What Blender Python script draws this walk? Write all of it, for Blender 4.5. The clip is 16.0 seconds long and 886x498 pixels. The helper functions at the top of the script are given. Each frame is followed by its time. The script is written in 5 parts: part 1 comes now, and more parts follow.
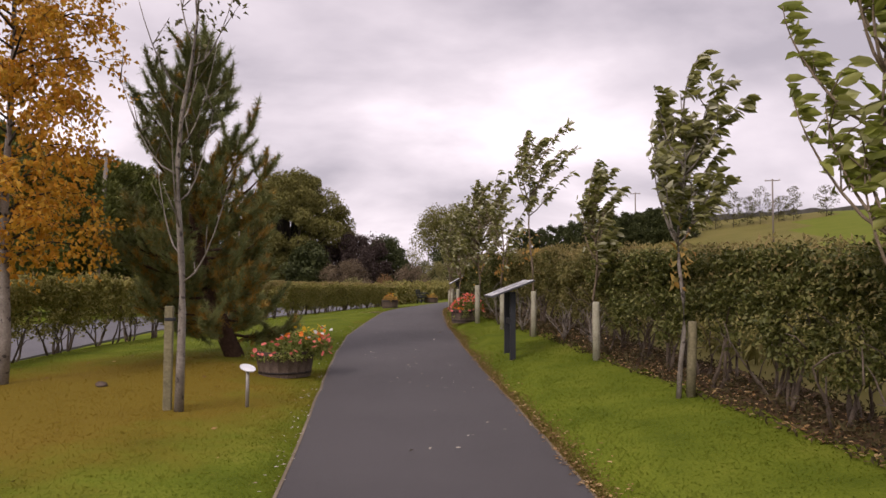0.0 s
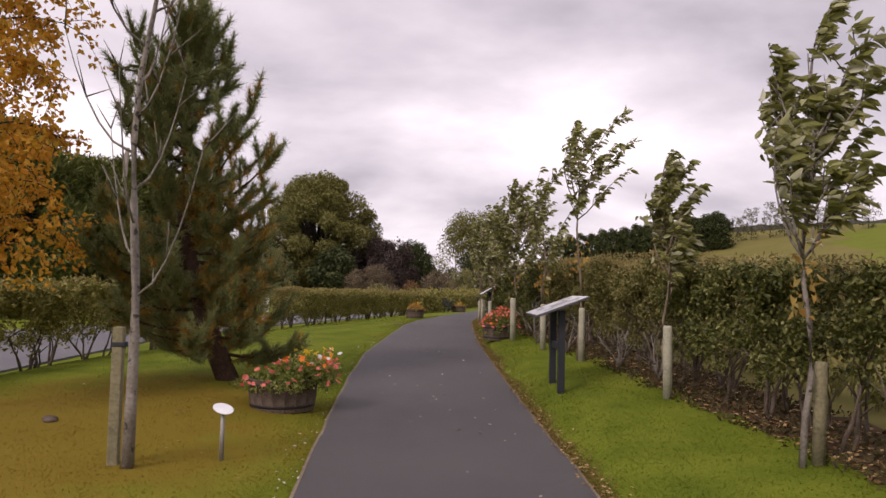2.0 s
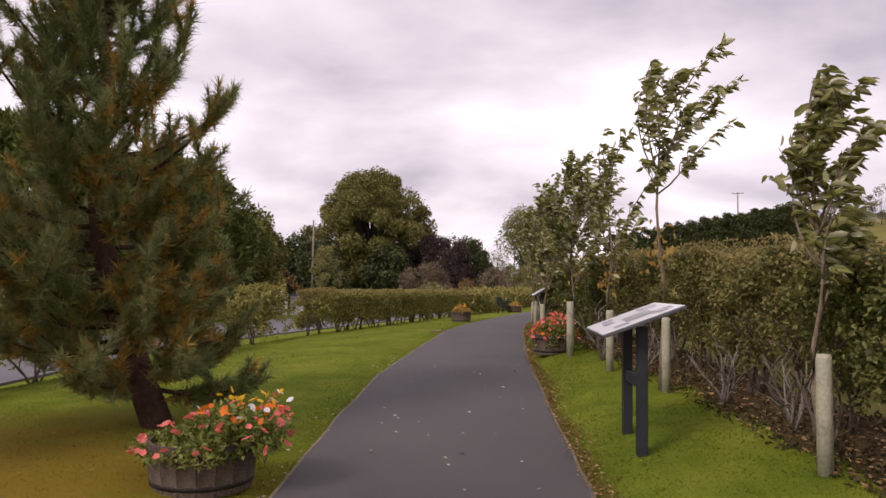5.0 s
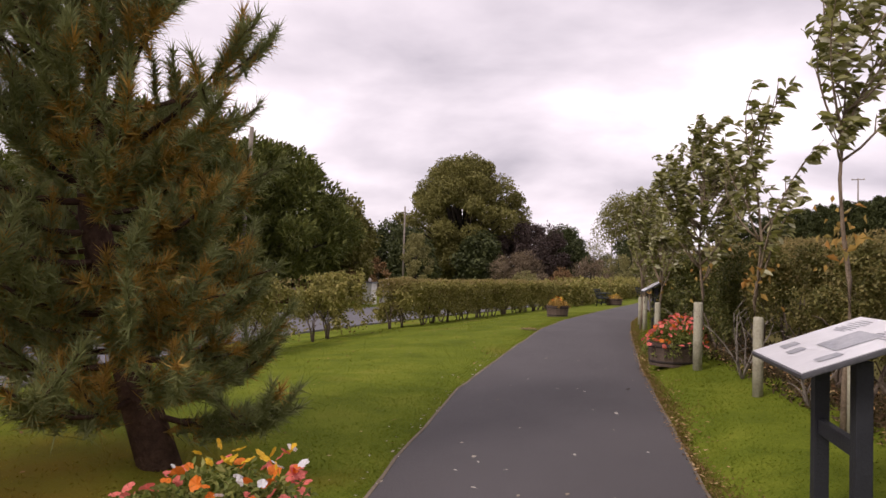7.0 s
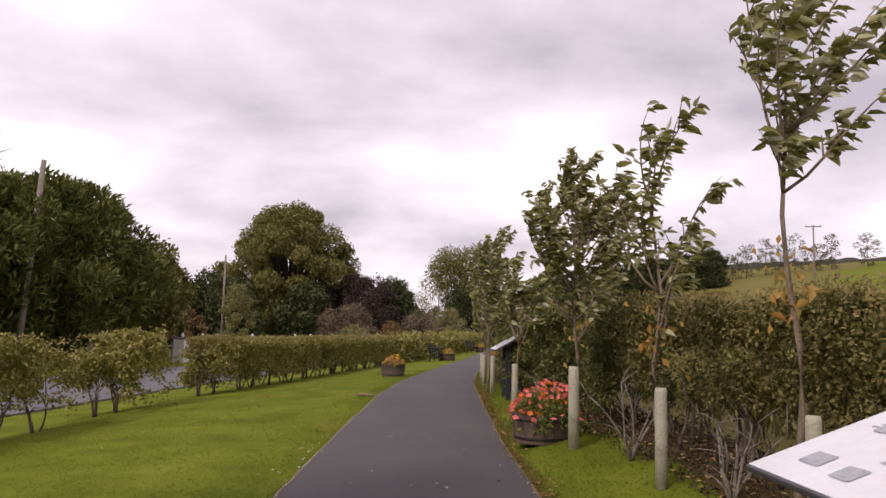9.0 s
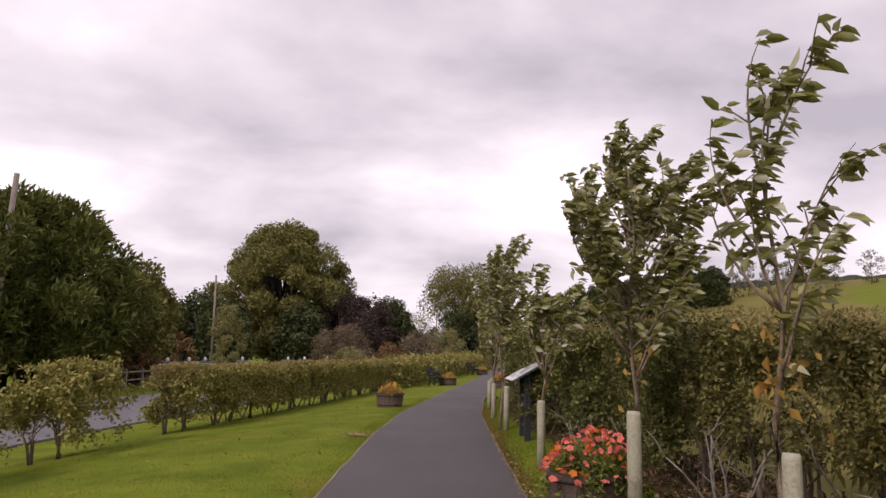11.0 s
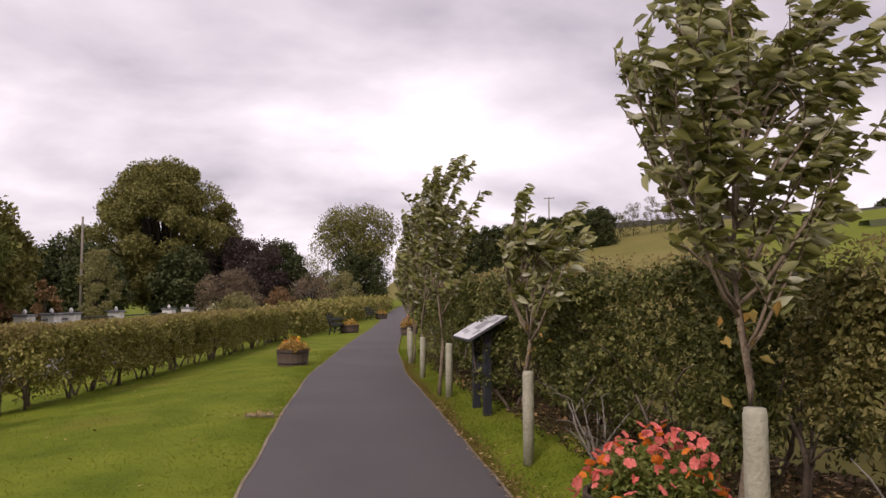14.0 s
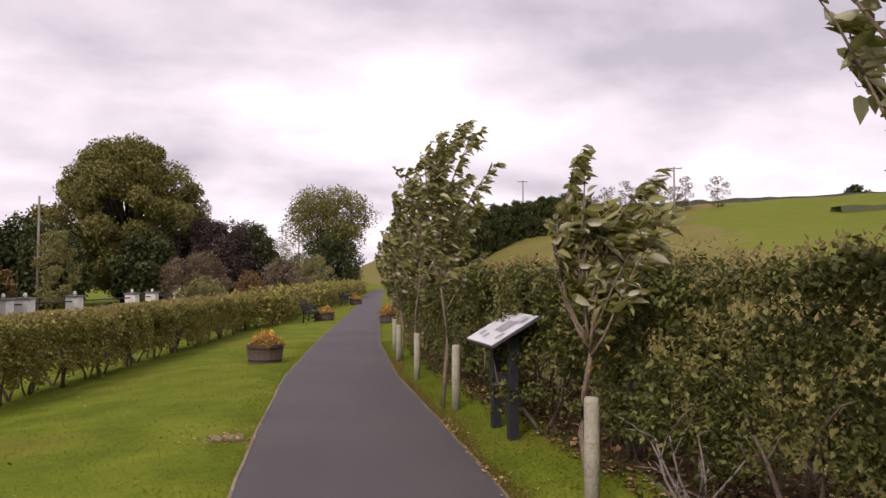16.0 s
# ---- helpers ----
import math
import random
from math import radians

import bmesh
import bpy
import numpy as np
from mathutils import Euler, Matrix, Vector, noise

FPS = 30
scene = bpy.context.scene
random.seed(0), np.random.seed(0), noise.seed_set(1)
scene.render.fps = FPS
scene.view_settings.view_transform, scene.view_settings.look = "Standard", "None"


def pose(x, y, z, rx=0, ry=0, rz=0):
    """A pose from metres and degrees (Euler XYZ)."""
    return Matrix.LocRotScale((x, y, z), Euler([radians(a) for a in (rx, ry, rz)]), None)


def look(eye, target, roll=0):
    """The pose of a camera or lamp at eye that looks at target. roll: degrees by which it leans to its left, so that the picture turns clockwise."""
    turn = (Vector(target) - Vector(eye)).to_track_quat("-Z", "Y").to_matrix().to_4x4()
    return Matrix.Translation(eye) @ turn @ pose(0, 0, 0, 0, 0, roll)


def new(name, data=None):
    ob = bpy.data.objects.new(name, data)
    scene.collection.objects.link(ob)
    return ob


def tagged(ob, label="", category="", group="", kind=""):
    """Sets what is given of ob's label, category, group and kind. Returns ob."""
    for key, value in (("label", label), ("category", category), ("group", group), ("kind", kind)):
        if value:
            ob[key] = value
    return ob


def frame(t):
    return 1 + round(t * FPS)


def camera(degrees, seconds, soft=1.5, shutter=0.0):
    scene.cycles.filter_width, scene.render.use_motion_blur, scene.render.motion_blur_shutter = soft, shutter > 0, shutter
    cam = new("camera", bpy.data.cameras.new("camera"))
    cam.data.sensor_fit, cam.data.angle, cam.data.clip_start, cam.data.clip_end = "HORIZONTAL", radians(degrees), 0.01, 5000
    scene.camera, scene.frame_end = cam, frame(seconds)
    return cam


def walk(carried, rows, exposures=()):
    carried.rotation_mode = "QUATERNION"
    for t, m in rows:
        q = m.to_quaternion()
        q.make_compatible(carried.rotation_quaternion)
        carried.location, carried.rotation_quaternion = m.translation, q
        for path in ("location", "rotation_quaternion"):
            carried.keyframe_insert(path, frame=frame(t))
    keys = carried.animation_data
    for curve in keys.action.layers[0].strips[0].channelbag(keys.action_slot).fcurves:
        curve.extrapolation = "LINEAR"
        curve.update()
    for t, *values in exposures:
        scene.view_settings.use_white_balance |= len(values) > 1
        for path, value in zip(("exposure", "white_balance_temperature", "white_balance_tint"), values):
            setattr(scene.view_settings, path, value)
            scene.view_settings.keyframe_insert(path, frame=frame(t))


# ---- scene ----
cam = camera(62.0, 16.0)
PATH = [
    (0, (0.611, 0.895, 1.135), (0.543, 2.892, 1.237), 0.2),
    (0.5, (0.625, 1.376, 1.185), (0.505, 3.37, 1.281), -1.2),
    (1, (0.514, 1.87, 1.236), (0.427, 3.862, 1.398), 1.1),
    (1.5, (0.531, 2.417, 1.253), (0.409, 4.411, 1.344), 0.7),
    (2, (0.442, 2.904, 1.252), (0.3, 4.895, 1.37), 1.3),
    (2.5, (0.382, 3.415, 1.255), (0.275, 5.408, 1.39), 0.9),
    (3, (0.481, 3.879, 1.262), (0.34, 5.873, 1.311), 0.6),
    (5.5, (0.604, 6.79, 1.391), (0.275, 8.759, 1.505), 1.2),
    (6, (0.447, 7.32, 1.422), (0.09, 9.286, 1.498), 1.6),
    (6.5, (0.371, 7.79, 1.422), (-0.08, 9.736, 1.502), 1.4),
    (7, (0.256, 8.25, 1.443), (-0.295, 10.172, 1.513), 1.6),
    (7.5, (0.028, 8.699, 1.486), (-0.502, 10.622, 1.628), 1.6),
    (8, (-0.039, 9.238, 1.515), (-0.472, 11.189, 1.59), 1.4),
    (8.5, (-0.168, 9.746, 1.514), (-0.268, 11.736, 1.686), 1.5),
    (11, (-0.499, 12.418, 1.629), (-0.586, 14.397, 1.907), 1.0),
    (11.5, (-0.625, 12.922, 1.631), (-0.652, 14.91, 1.846), 0.8),
    (12, (-0.744, 13.372, 1.663), (-0.745, 15.365, 1.828), 0.7),
    (12.5, (-0.924, 13.816, 1.688), (-0.756, 15.798, 1.898), 0.6),
    (13, (-0.946, 14.29, 1.726), (-0.758, 16.271, 1.918), 0.2),
    (13.5, (-1.092, 14.759, 1.74), (-0.868, 16.738, 1.914), 0.1),
    (14, (-1.116, 15.213, 1.742), (-0.902, 17.198, 1.866), -0.2),
    (14.5, (-1.133, 15.7, 1.779), (-1.024, 17.69, 1.946), 0.2),
    (15, (-1.221, 16.154, 1.793), (-0.973, 18.135, 1.906), -0.1),
    (15.5, (-1.198, 16.622, 1.843), (-0.96, 18.606, 1.926), -0.4),
    (16, (-1.338, 17.004, 1.844), (-1.046, 18.981, 1.923), -0.0),
]
walk(cam, [(t, look(eye, target, roll)) for t, eye, target, roll in PATH], [(0, 0.47, 6750, 22), (5.5, 0.6, 6750, 22), (8.5, 0.61, 6750, 22), (12, 0.5, 6750, 22), (14, 0.54, 6750, 22), (16, 0.64, 6750, 22)])


# ---- world, sun, exposure ----
def node_tree(tree):
    tree.nodes.clear()
    def add(kind, **values):
        n = tree.nodes.new(kind)
        for key, value in values.items():
            n.inputs[key].default_value = value
        return n
    return add, tree.links.new


SUN_ELEVATION, SUN_TURN = radians(38), radians(215)
world = bpy.data.worlds.new("overcast_sky")
scene.world = world
world.use_nodes = True
add, link = node_tree(world.node_tree)
coord = add("ShaderNodeTexCoord")
sep = add("ShaderNodeSeparateXYZ")
link(coord.outputs["Generated"], sep.inputs[0])
lift = add("ShaderNodeMath")
lift.operation = "ABSOLUTE"
link(sep.outputs["Z"], lift.inputs[0])
lift2 = add("ShaderNodeMath")
lift2.operation = "ADD"
lift2.inputs[1].default_value = 0.3
link(lift.outputs[0], lift2.inputs[0])
flat = []
for axis in ("X", "Y"):
    d = add("ShaderNodeMath")
    d.operation = "DIVIDE"
    link(sep.outputs[axis], d.inputs[0])
    link(lift2.outputs[0], d.inputs[1])
    flat.append(d)
plane = add("ShaderNodeCombineXYZ")
link(flat[0].outputs[0], plane.inputs[0])
link(flat[1].outputs[0], plane.inputs[1])
drift = add("ShaderNodeMapping")
drift.inputs["Location"].default_value, drift.inputs["Rotation"].default_value, drift.inputs["Scale"].default_value = (1.15, 2.6, 0), (0, 0, radians(-32)), (0.95, 1.15, 1)
link(plane.outputs[0], drift.inputs["Vector"])
clouds = add("ShaderNodeTexNoise", Scale=1.25, Detail=7.0, Roughness=0.5, Distortion=0.15)
link(drift.outputs[0], clouds.inputs["Vector"])
ramp = add("ShaderNodeValToRGB")
link(clouds.outputs["Fac"], ramp.inputs[0])
ramp.color_ramp.elements[0].position, ramp.color_ramp.elements[0].color = 0.36, (1.08, 1.05, 1.09, 1)
ramp.color_ramp.elements[1].position, ramp.color_ramp.elements[1].color = 0.66, (0.47, 0.46, 0.51, 1)
middle = ramp.color_ramp.elements.new(0.475)
middle.color = (0.80, 0.775, 0.82, 1)
sky = add("ShaderNodeTexSky")
sky.sky_type, sky.sun_disc, sky.sun_elevation, sky.sun_rotation = "NISHITA", False, SUN_ELEVATION, SUN_TURN
sky_light = add("ShaderNodeBackground", Strength=0.05)
link(sky.outputs[0], sky_light.inputs["Color"])
cloud_light = add("ShaderNodeBackground", Strength=0.82)
link(ramp.outputs[0], cloud_light.inputs["Color"])
both = add("ShaderNodeMixShader", Fac=0.93)
link(sky_light.outputs[0], both.inputs[1])
link(cloud_light.outputs[0], both.inputs[2])
world_out = add("ShaderNodeOutputWorld")
link(both.outputs[0], world_out.inputs["Surface"])

sun = new("sun", bpy.data.lights.new("sun", "SUN"))
sun.data.energy, sun.data.angle, sun.data.color = 1.3, radians(16), (1.0, 0.95, 0.88)
sun.matrix_world = look((0, 0, 60), (60 * math.sin(SUN_TURN) * -1, 60 * -math.cos(SUN_TURN), 60 - 60 * math.tan(SUN_ELEVATION)))


# ---- materials ----
def material(name, colours, scale=4.0, rough=0.8, bump=0.2, fine=60.0, island=0.0, translucent=0.0, metal=0.0, spots=None, coord_kind="Object", gloss=None, stain=None):
    """Colours mixed by a broad and a fine noise (and by piece, when island is set), with bump."""
    m = bpy.data.materials.new(name)
    m.use_nodes = True
    add, link = node_tree(m.node_tree)
    tex = add("ShaderNodeTexCoord")
    geo = add("ShaderNodeNewGeometry")
    where = geo.outputs["Position"] if coord_kind == "World" else tex.outputs["Object"]
    broad = add("ShaderNodeTexNoise", Scale=scale, Detail=4.0, Roughness=0.6)
    small = add("ShaderNodeTexNoise", Scale=fine, Detail=3.0, Roughness=0.6)
    link(where, broad.inputs["Vector"])
    link(where, small.inputs["Vector"])
    mixer = add("ShaderNodeMix")
    mixer.inputs[0].default_value = 0.4
    link(broad.outputs["Fac"], mixer.inputs[2])
    link(small.outputs["Fac"], mixer.inputs[3])
    value = mixer.outputs[0]
    if island:
        by_piece = add("ShaderNodeMix")
        by_piece.inputs[0].default_value = island
        link(value, by_piece.inputs[2])
        link(geo.outputs["Random Per Island"], by_piece.inputs[3])
        value = by_piece.outputs[0]
    r = add("ShaderNodeValToRGB")
    link(value, r.inputs[0])
    low, high = (0.0, 1.0) if island else (0.3, 0.7)
    els = r.color_ramp.elements
    while len(els) < len(colours):
        els.new(0.5)
    for i, c in enumerate(colours):
        els[i].position = low + (high - low) * i / (len(colours) - 1)
        els[i].color = (*c, 1)
    colour = r.outputs[0]
    if spots:
        spot_noise = add("ShaderNodeTexNoise", Scale=spots[1], Detail=2.0)
        link(where, spot_noise.inputs["Vector"])
        limit = add("ShaderNodeMapRange")
        limit.inputs[1].default_value, limit.inputs[2].default_value = spots[2], spots[2] + spots[3]
        link(spot_noise.outputs["Fac"], limit.inputs[0])
        over = add("ShaderNodeMix")
        over.data_type = "RGBA"
        link(limit.outputs[0], over.inputs[0])
        link(colour, over.inputs[6])
        over.inputs[7].default_value = (*spots[0], 1)
        colour = over.outputs[2]
    if stain:
        brown, (cx, cy), (rx, ry) = stain
        shift = add("ShaderNodeVectorMath")
        shift.operation, shift.inputs[1].default_value = "SUBTRACT", (cx, cy, 0)
        link(where, shift.inputs[0])
        shrink = add("ShaderNodeVectorMath")
        shrink.operation, shrink.inputs[1].default_value = "MULTIPLY", (1 / rx, 1 / ry, 0)
        link(shift.outputs[0], shrink.inputs[0])
        away = add("ShaderNodeVectorMath")
        away.operation = "LENGTH"
        link(shrink.outputs[0], away.inputs[0])
        ragged = add("ShaderNodeTexNoise", Scale=1.4, Detail=6.0, Roughness=0.65)
        link(where, ragged.inputs["Vector"])
        reach = add("ShaderNodeMath")
        reach.operation = "ADD"
        link(away.outputs["Value"], reach.inputs[0])
        link(ragged.outputs["Fac"], reach.inputs[1])
        edge = add("ShaderNodeMapRange")
        edge.inputs[1].default_value, edge.inputs[2].default_value, edge.inputs[3].default_value, edge.inputs[4].default_value = 1.1, 1.65, 0.85, 0.0
        link(reach.outputs[0], edge.inputs[0])
        leafy = add("ShaderNodeMix")
        leafy.data_type = "RGBA"
        link(edge.outputs[0], leafy.inputs[0])
        link(colour, leafy.inputs[6])
        leafy.inputs[7].default_value = (*brown, 1)
        colour = leafy.outputs[2]
    p = add("ShaderNodeBsdfPrincipled", Roughness=rough, Metallic=metal)
    p.inputs["Specular IOR Level"].default_value = gloss if gloss is not None else 0.25 if island else 0.06 if rough > 0.94 else 0.4
    link(colour, p.inputs["Base Color"])
    if bump:
        b = add("ShaderNodeBump", Strength=bump, Distance=0.02)
        link(small.outputs["Fac"], b.inputs["Height"])
        link(b.outputs[0], p.inputs["Normal"])
    out = add("ShaderNodeOutputMaterial")
    if translucent:
        thin = add("ShaderNodeBsdfTranslucent")
        link(colour, thin.inputs["Color"])
        blend = add("ShaderNodeMixShader", Fac=translucent)
        link(p.outputs[0], blend.inputs[1])
        link(thin.outputs[0], blend.inputs[2])
        link(blend.outputs[0], out.inputs["Surface"])
    else:
        link(p.outputs[0], out.inputs["Surface"])
    return m


LAWN = material("lawn", [(0.055, 0.08, 0.008), (0.102, 0.135, 0.012), (0.15, 0.18, 0.018), (0.22, 0.215, 0.036)], 1.1, 0.95, 0.6, 45, coord_kind="World",
                spots=((0.175, 0.15, 0.028), 0.33, 0.62, 0.12), stain=((0.19, 0.125, 0.018), (-4.0, 9.6), (2.9, 4.2)))
BLADE = material("grass_blade", [(0.125, 0.165, 0.016), (0.175, 0.22, 0.02), (0.265, 0.272, 0.04)], 0.9, 0.8, 0, 20, 0.45, 0.5, stain=((0.33, 0.21, 0.035), (-4.0, 9.6), (2.9, 4.2)))
DRY_BLADE = material("dry_grass_blade", [(0.12, 0.11, 0.02), (0.24, 0.17, 0.05), (0.36, 0.24, 0.09)], 2, 0.8, 0, 20, 0.7, 0.3)
ROUGH_FIELD = material("rough_field", [(0.12, 0.115, 0.03), (0.17, 0.15, 0.045), (0.2, 0.16, 0.06)], 0.12, 0.95, 0.4, 2.5, coord_kind="World")
FIELD = material("field", [(0.11, 0.135, 0.018), (0.135, 0.158, 0.022), (0.165, 0.175, 0.03)], 0.03, 0.95, 0.3, 0.4, coord_kind="World")
ASPHALT = material("asphalt", [(0.056, 0.05, 0.051), (0.08, 0.072, 0.073), (0.096, 0.086, 0.087)], 0.5, 0.75, 0.5, 140, coord_kind="World", spots=((0.115, 0.10, 0.10), 260, 0.62, 0.06))
ROAD = material("road_asphalt", [(0.11, 0.105, 0.115), (0.15, 0.145, 0.155)], 0.4, 0.7, 0.3, 90, coord_kind="World")
ROAD_PAINT = material("road_paint", [(0.6, 0.6, 0.6), (0.78, 0.78, 0.76)], 3, 0.7, 0.1)
EDGING = material("edging_wood", [(0.11, 0.085, 0.055), (0.19, 0.15, 0.1), (0.3, 0.25, 0.18)], 1.5, 0.9, 0.5, 30, coord_kind="World")
SOIL = material("soil", [(0.04, 0.027, 0.016), (0.085, 0.054, 0.028), (0.14, 0.088, 0.042)], 1.2, 0.95, 0.9, 25, coord_kind="World")
LITTER = material("dead_leaf", [(0.1, 0.05, 0.02), (0.22, 0.12, 0.045), (0.36, 0.22, 0.09), (0.5, 0.36, 0.18)], 9, 0.8, 0, 60, 0.9)
WHITE_LITTER = material("pale_leaf", [(0.26, 0.2, 0.13), (0.45, 0.4, 0.32), (0.6, 0.57, 0.5)], 9, 0.8, 0, 60, 0.9)
HEDGE_LEAF = material("hedge_leaf", [(0.024, 0.029, 0.008), (0.062, 0.071, 0.016), (0.118, 0.127, 0.031), (0.215, 0.21, 0.066), (0.44, 0.41, 0.2)], 1.3, 0.5, 0, 8, 0.62, 0.25)
OLIVE_HEDGE_LEAF = material("olive_hedge_leaf", [(0.048, 0.047, 0.013), (0.105, 0.105, 0.027), (0.18, 0.168, 0.05), (0.28, 0.235, 0.085), (0.42, 0.35, 0.16)], 1.3, 0.5, 0, 8, 0.62, 0.25)
HEDGE_FAR_LEAF = material("clipped_hedge_leaf", [(0.09, 0.088, 0.022), (0.21, 0.2, 0.05), (0.33, 0.29, 0.085), (0.46, 0.36, 0.15)], 0.8, 0.6, 0, 6, 0.55, 0.2)
HEDGE_TOP = material("hedge_top_shoot", [(0.2, 0.18, 0.055), (0.32, 0.26, 0.1), (0.38, 0.27, 0.13)], 1.0, 0.7, 0, 6, 0.6, 0.3)
HEDGE_STEM = material("hedge_stem", [(0.05, 0.035, 0.025), (0.12, 0.09, 0.065), (0.22, 0.18, 0.14)], 5, 0.9, 0.6, 50)
YOUNG_LEAF = material("young_leaf", [(0.10, 0.105, 0.027), (0.16, 0.165, 0.04), (0.24, 0.235, 0.065), (0.42, 0.41, 0.2), (0.68, 0.66, 0.53)], 2, 0.4, 0, 9, 0.85, 0.38)
LIGHT_LEAF = material("light_young_leaf", [(0.16, 0.19, 0.03), (0.26, 0.29, 0.055), (0.36, 0.37, 0.1), (0.5, 0.5, 0.26)], 2, 0.45, 0, 9, 0.85, 0.45)
YELLOWING = material("yellowing_leaf", [(0.42, 0.2, 0.05), (0.46, 0.30, 0.08), (0.32, 0.26, 0.08)], 2, 0.6, 0, 9, 0.85, 0.4)
YOUNG_BARK = material("young_bark", [(0.09, 0.065, 0.045), (0.2, 0.15, 0.1), (0.33, 0.26, 0.19)], 6, 0.85, 0.6, 60)
PALE_BARK = material("pale_bark", [(0.09, 0.075, 0.06), (0.21, 0.18, 0.15), (0.34, 0.31, 0.27)], 4, 0.85, 0.6, 40, spots=((0.05, 0.04, 0.035), 14, 0.6, 0.06))
PINE_BARK = material("pine_bark", [(0.03, 0.02, 0.016), (0.075, 0.045, 0.032), (0.13, 0.08, 0.055)], 5, 0.95, 1.0, 30)
NEEDLE = material("pine_needle", [(0.085, 0.1, 0.034), (0.165, 0.19, 0.068), (0.255, 0.275, 0.108), (0.4, 0.31, 0.08)], 0.9, 0.5, 0, 5, 0.35, 0.27)
NEEDLE_OLD = material("old_pine_needle", [(0.17, 0.14, 0.035), (0.36, 0.22, 0.045), (0.56, 0.29, 0.06)], 0.9, 0.6, 0, 5, 0.4, 0.12)
BIRCH_LEAF = material("autumn_leaf", [(0.36, 0.2, 0.03), (0.52, 0.3, 0.035), (0.62, 0.35, 0.04), (0.6, 0.27, 0.03), (0.44, 0.33, 0.06)], 0.8, 0.5, 0, 6, 0.6, 0.45)
POST_WOOD = material("stake_wood", [(0.22, 0.20, 0.145), (0.36, 0.34, 0.25), (0.46, 0.44, 0.34)], 4, 0.9, 0.5, 40)
OLD_WOOD = material("old_stake_wood", [(0.11, 0.10, 0.055), (0.2, 0.175, 0.1), (0.29, 0.25, 0.15)], 5, 0.9, 0.6, 40)
BARREL_WOOD = material("barrel_wood", [(0.04, 0.026, 0.019), (0.09, 0.062, 0.047), (0.17, 0.13, 0.10)], 5, 0.85, 0.6, 45)
HOOP = material("barrel_hoop", [(0.02, 0.017, 0.016), (0.06, 0.045, 0.04)], 9, 0.6, 0.3, 60, metal=0.6)
DARK_PAINT = material("dark_painted_wood", [(0.012, 0.013, 0.017), (0.026, 0.028, 0.034)], 6, 0.6, 0.2, 60)
PANEL_WHITE = material("panel_print", [(0.66, 0.66, 0.68), (0.80, 0.80, 0.82)], 3, 0.28, 0, 20)
PANEL_INK = material("panel_ink", [(0.16, 0.17, 0.20), (0.34, 0.35, 0.38), (0.5, 0.5, 0.52)], 18, 0.3, 0, 90)
PANEL_BACK = material("panel_edge", [(0.05, 0.05, 0.055), (0.11, 0.11, 0.12)], 8, 0.5, 0.1)
GREY_METAL = material("grey_metal", [(0.22, 0.2, 0.19), (0.36, 0.34, 0.32)], 9, 0.5, 0.1, 60, metal=0.3)
BENCH_IRON = material("bench_iron", [(0.006, 0.009, 0.008), (0.016, 0.022, 0.02)], 8, 0.5, 0.2)
BENCH_WOOD = material("bench_wood", [(0.008, 0.011, 0.01), (0.022, 0.026, 0.023)], 6, 0.7, 0.3)
POT_LEAF = material("pot_leaf", [(0.08, 0.12, 0.02), (0.16, 0.2, 0.04), (0.26, 0.29, 0.075), (0.38, 0.36, 0.12)], 6, 0.5, 0, 9, 0.8, 0.35)
CORAL = material("coral_petal", [(0.72, 0.12, 0.09), (0.84, 0.21, 0.17), (0.88, 0.32, 0.28)], 7, 0.5, 0, 20, 0.7, 0.3)
ORANGE = material("orange_petal", [(0.75, 0.16, 0.02), (0.85, 0.28, 0.04)], 7, 0.5, 0, 20, 0.7, 0.3)
YELLOW = material("yellow_petal", [(0.75, 0.42, 0.02), (0.85, 0.58, 0.06)], 7, 0.5, 0, 20, 0.7, 0.3)
WHITE_PETAL = material("white_petal", [(0.72, 0.72, 0.74), (0.85, 0.85, 0.85)], 7, 0.5, 0, 20, 0.7, 0.3)
AUTUMN_POT = material("rusty_pot_plant", [(0.24, 0.19, 0.06), (0.48, 0.30, 0.08), (0.62, 0.40, 0.13)], 7, 0.6, 0, 20, 0.8, 0.3)
TREE_GREEN = material("broadleaf_far", [(0.07, 0.066, 0.018), (0.15, 0.142, 0.038), (0.225, 0.205, 0.06), (0.3, 0.255, 0.09)], 0.25, 0.6, 0, 2, 0.34, 0.2)
TREE_DARK = material("dark_leaf_far", [(0.024, 0.032, 0.012), (0.06, 0.073, 0.024), (0.11, 0.12, 0.038)], 0.3, 0.6, 0, 2, 0.5, 0.12)
CONIFER = material("conifer_spray", [(0.035, 0.045, 0.014), (0.095, 0.112, 0.026), (0.17, 0.185, 0.045), (0.26, 0.24, 0.075)], 0.3, 0.6, 0, 2, 0.5, 0.12)
PURPLE_LEAF = material("copper_leaf_far", [(0.038, 0.024, 0.021), (0.075, 0.052, 0.045), (0.12, 0.088, 0.072)], 0.3, 0.6, 0, 2, 0.5, 0.12)
PINK_SHRUB = material("mauve_shrub", [(0.12, 0.085, 0.05), (0.2, 0.15, 0.095), (0.28, 0.22, 0.15)], 0.5, 0.7, 0, 3, 0.5, 0.2)
OLIVE_TREE = material("olive_leaf_far", [(0.06, 0.06, 0.025), (0.12, 0.115, 0.045), (0.2, 0.18, 0.08)], 0.4, 0.7, 0, 3, 0.5, 0.25)
GREY_SHRUB = material("silver_shrub", [(0.15, 0.14, 0.05), (0.25, 0.23, 0.09), (0.36, 0.33, 0.15)], 0.5, 0.7, 0, 3, 0.5, 0.25)
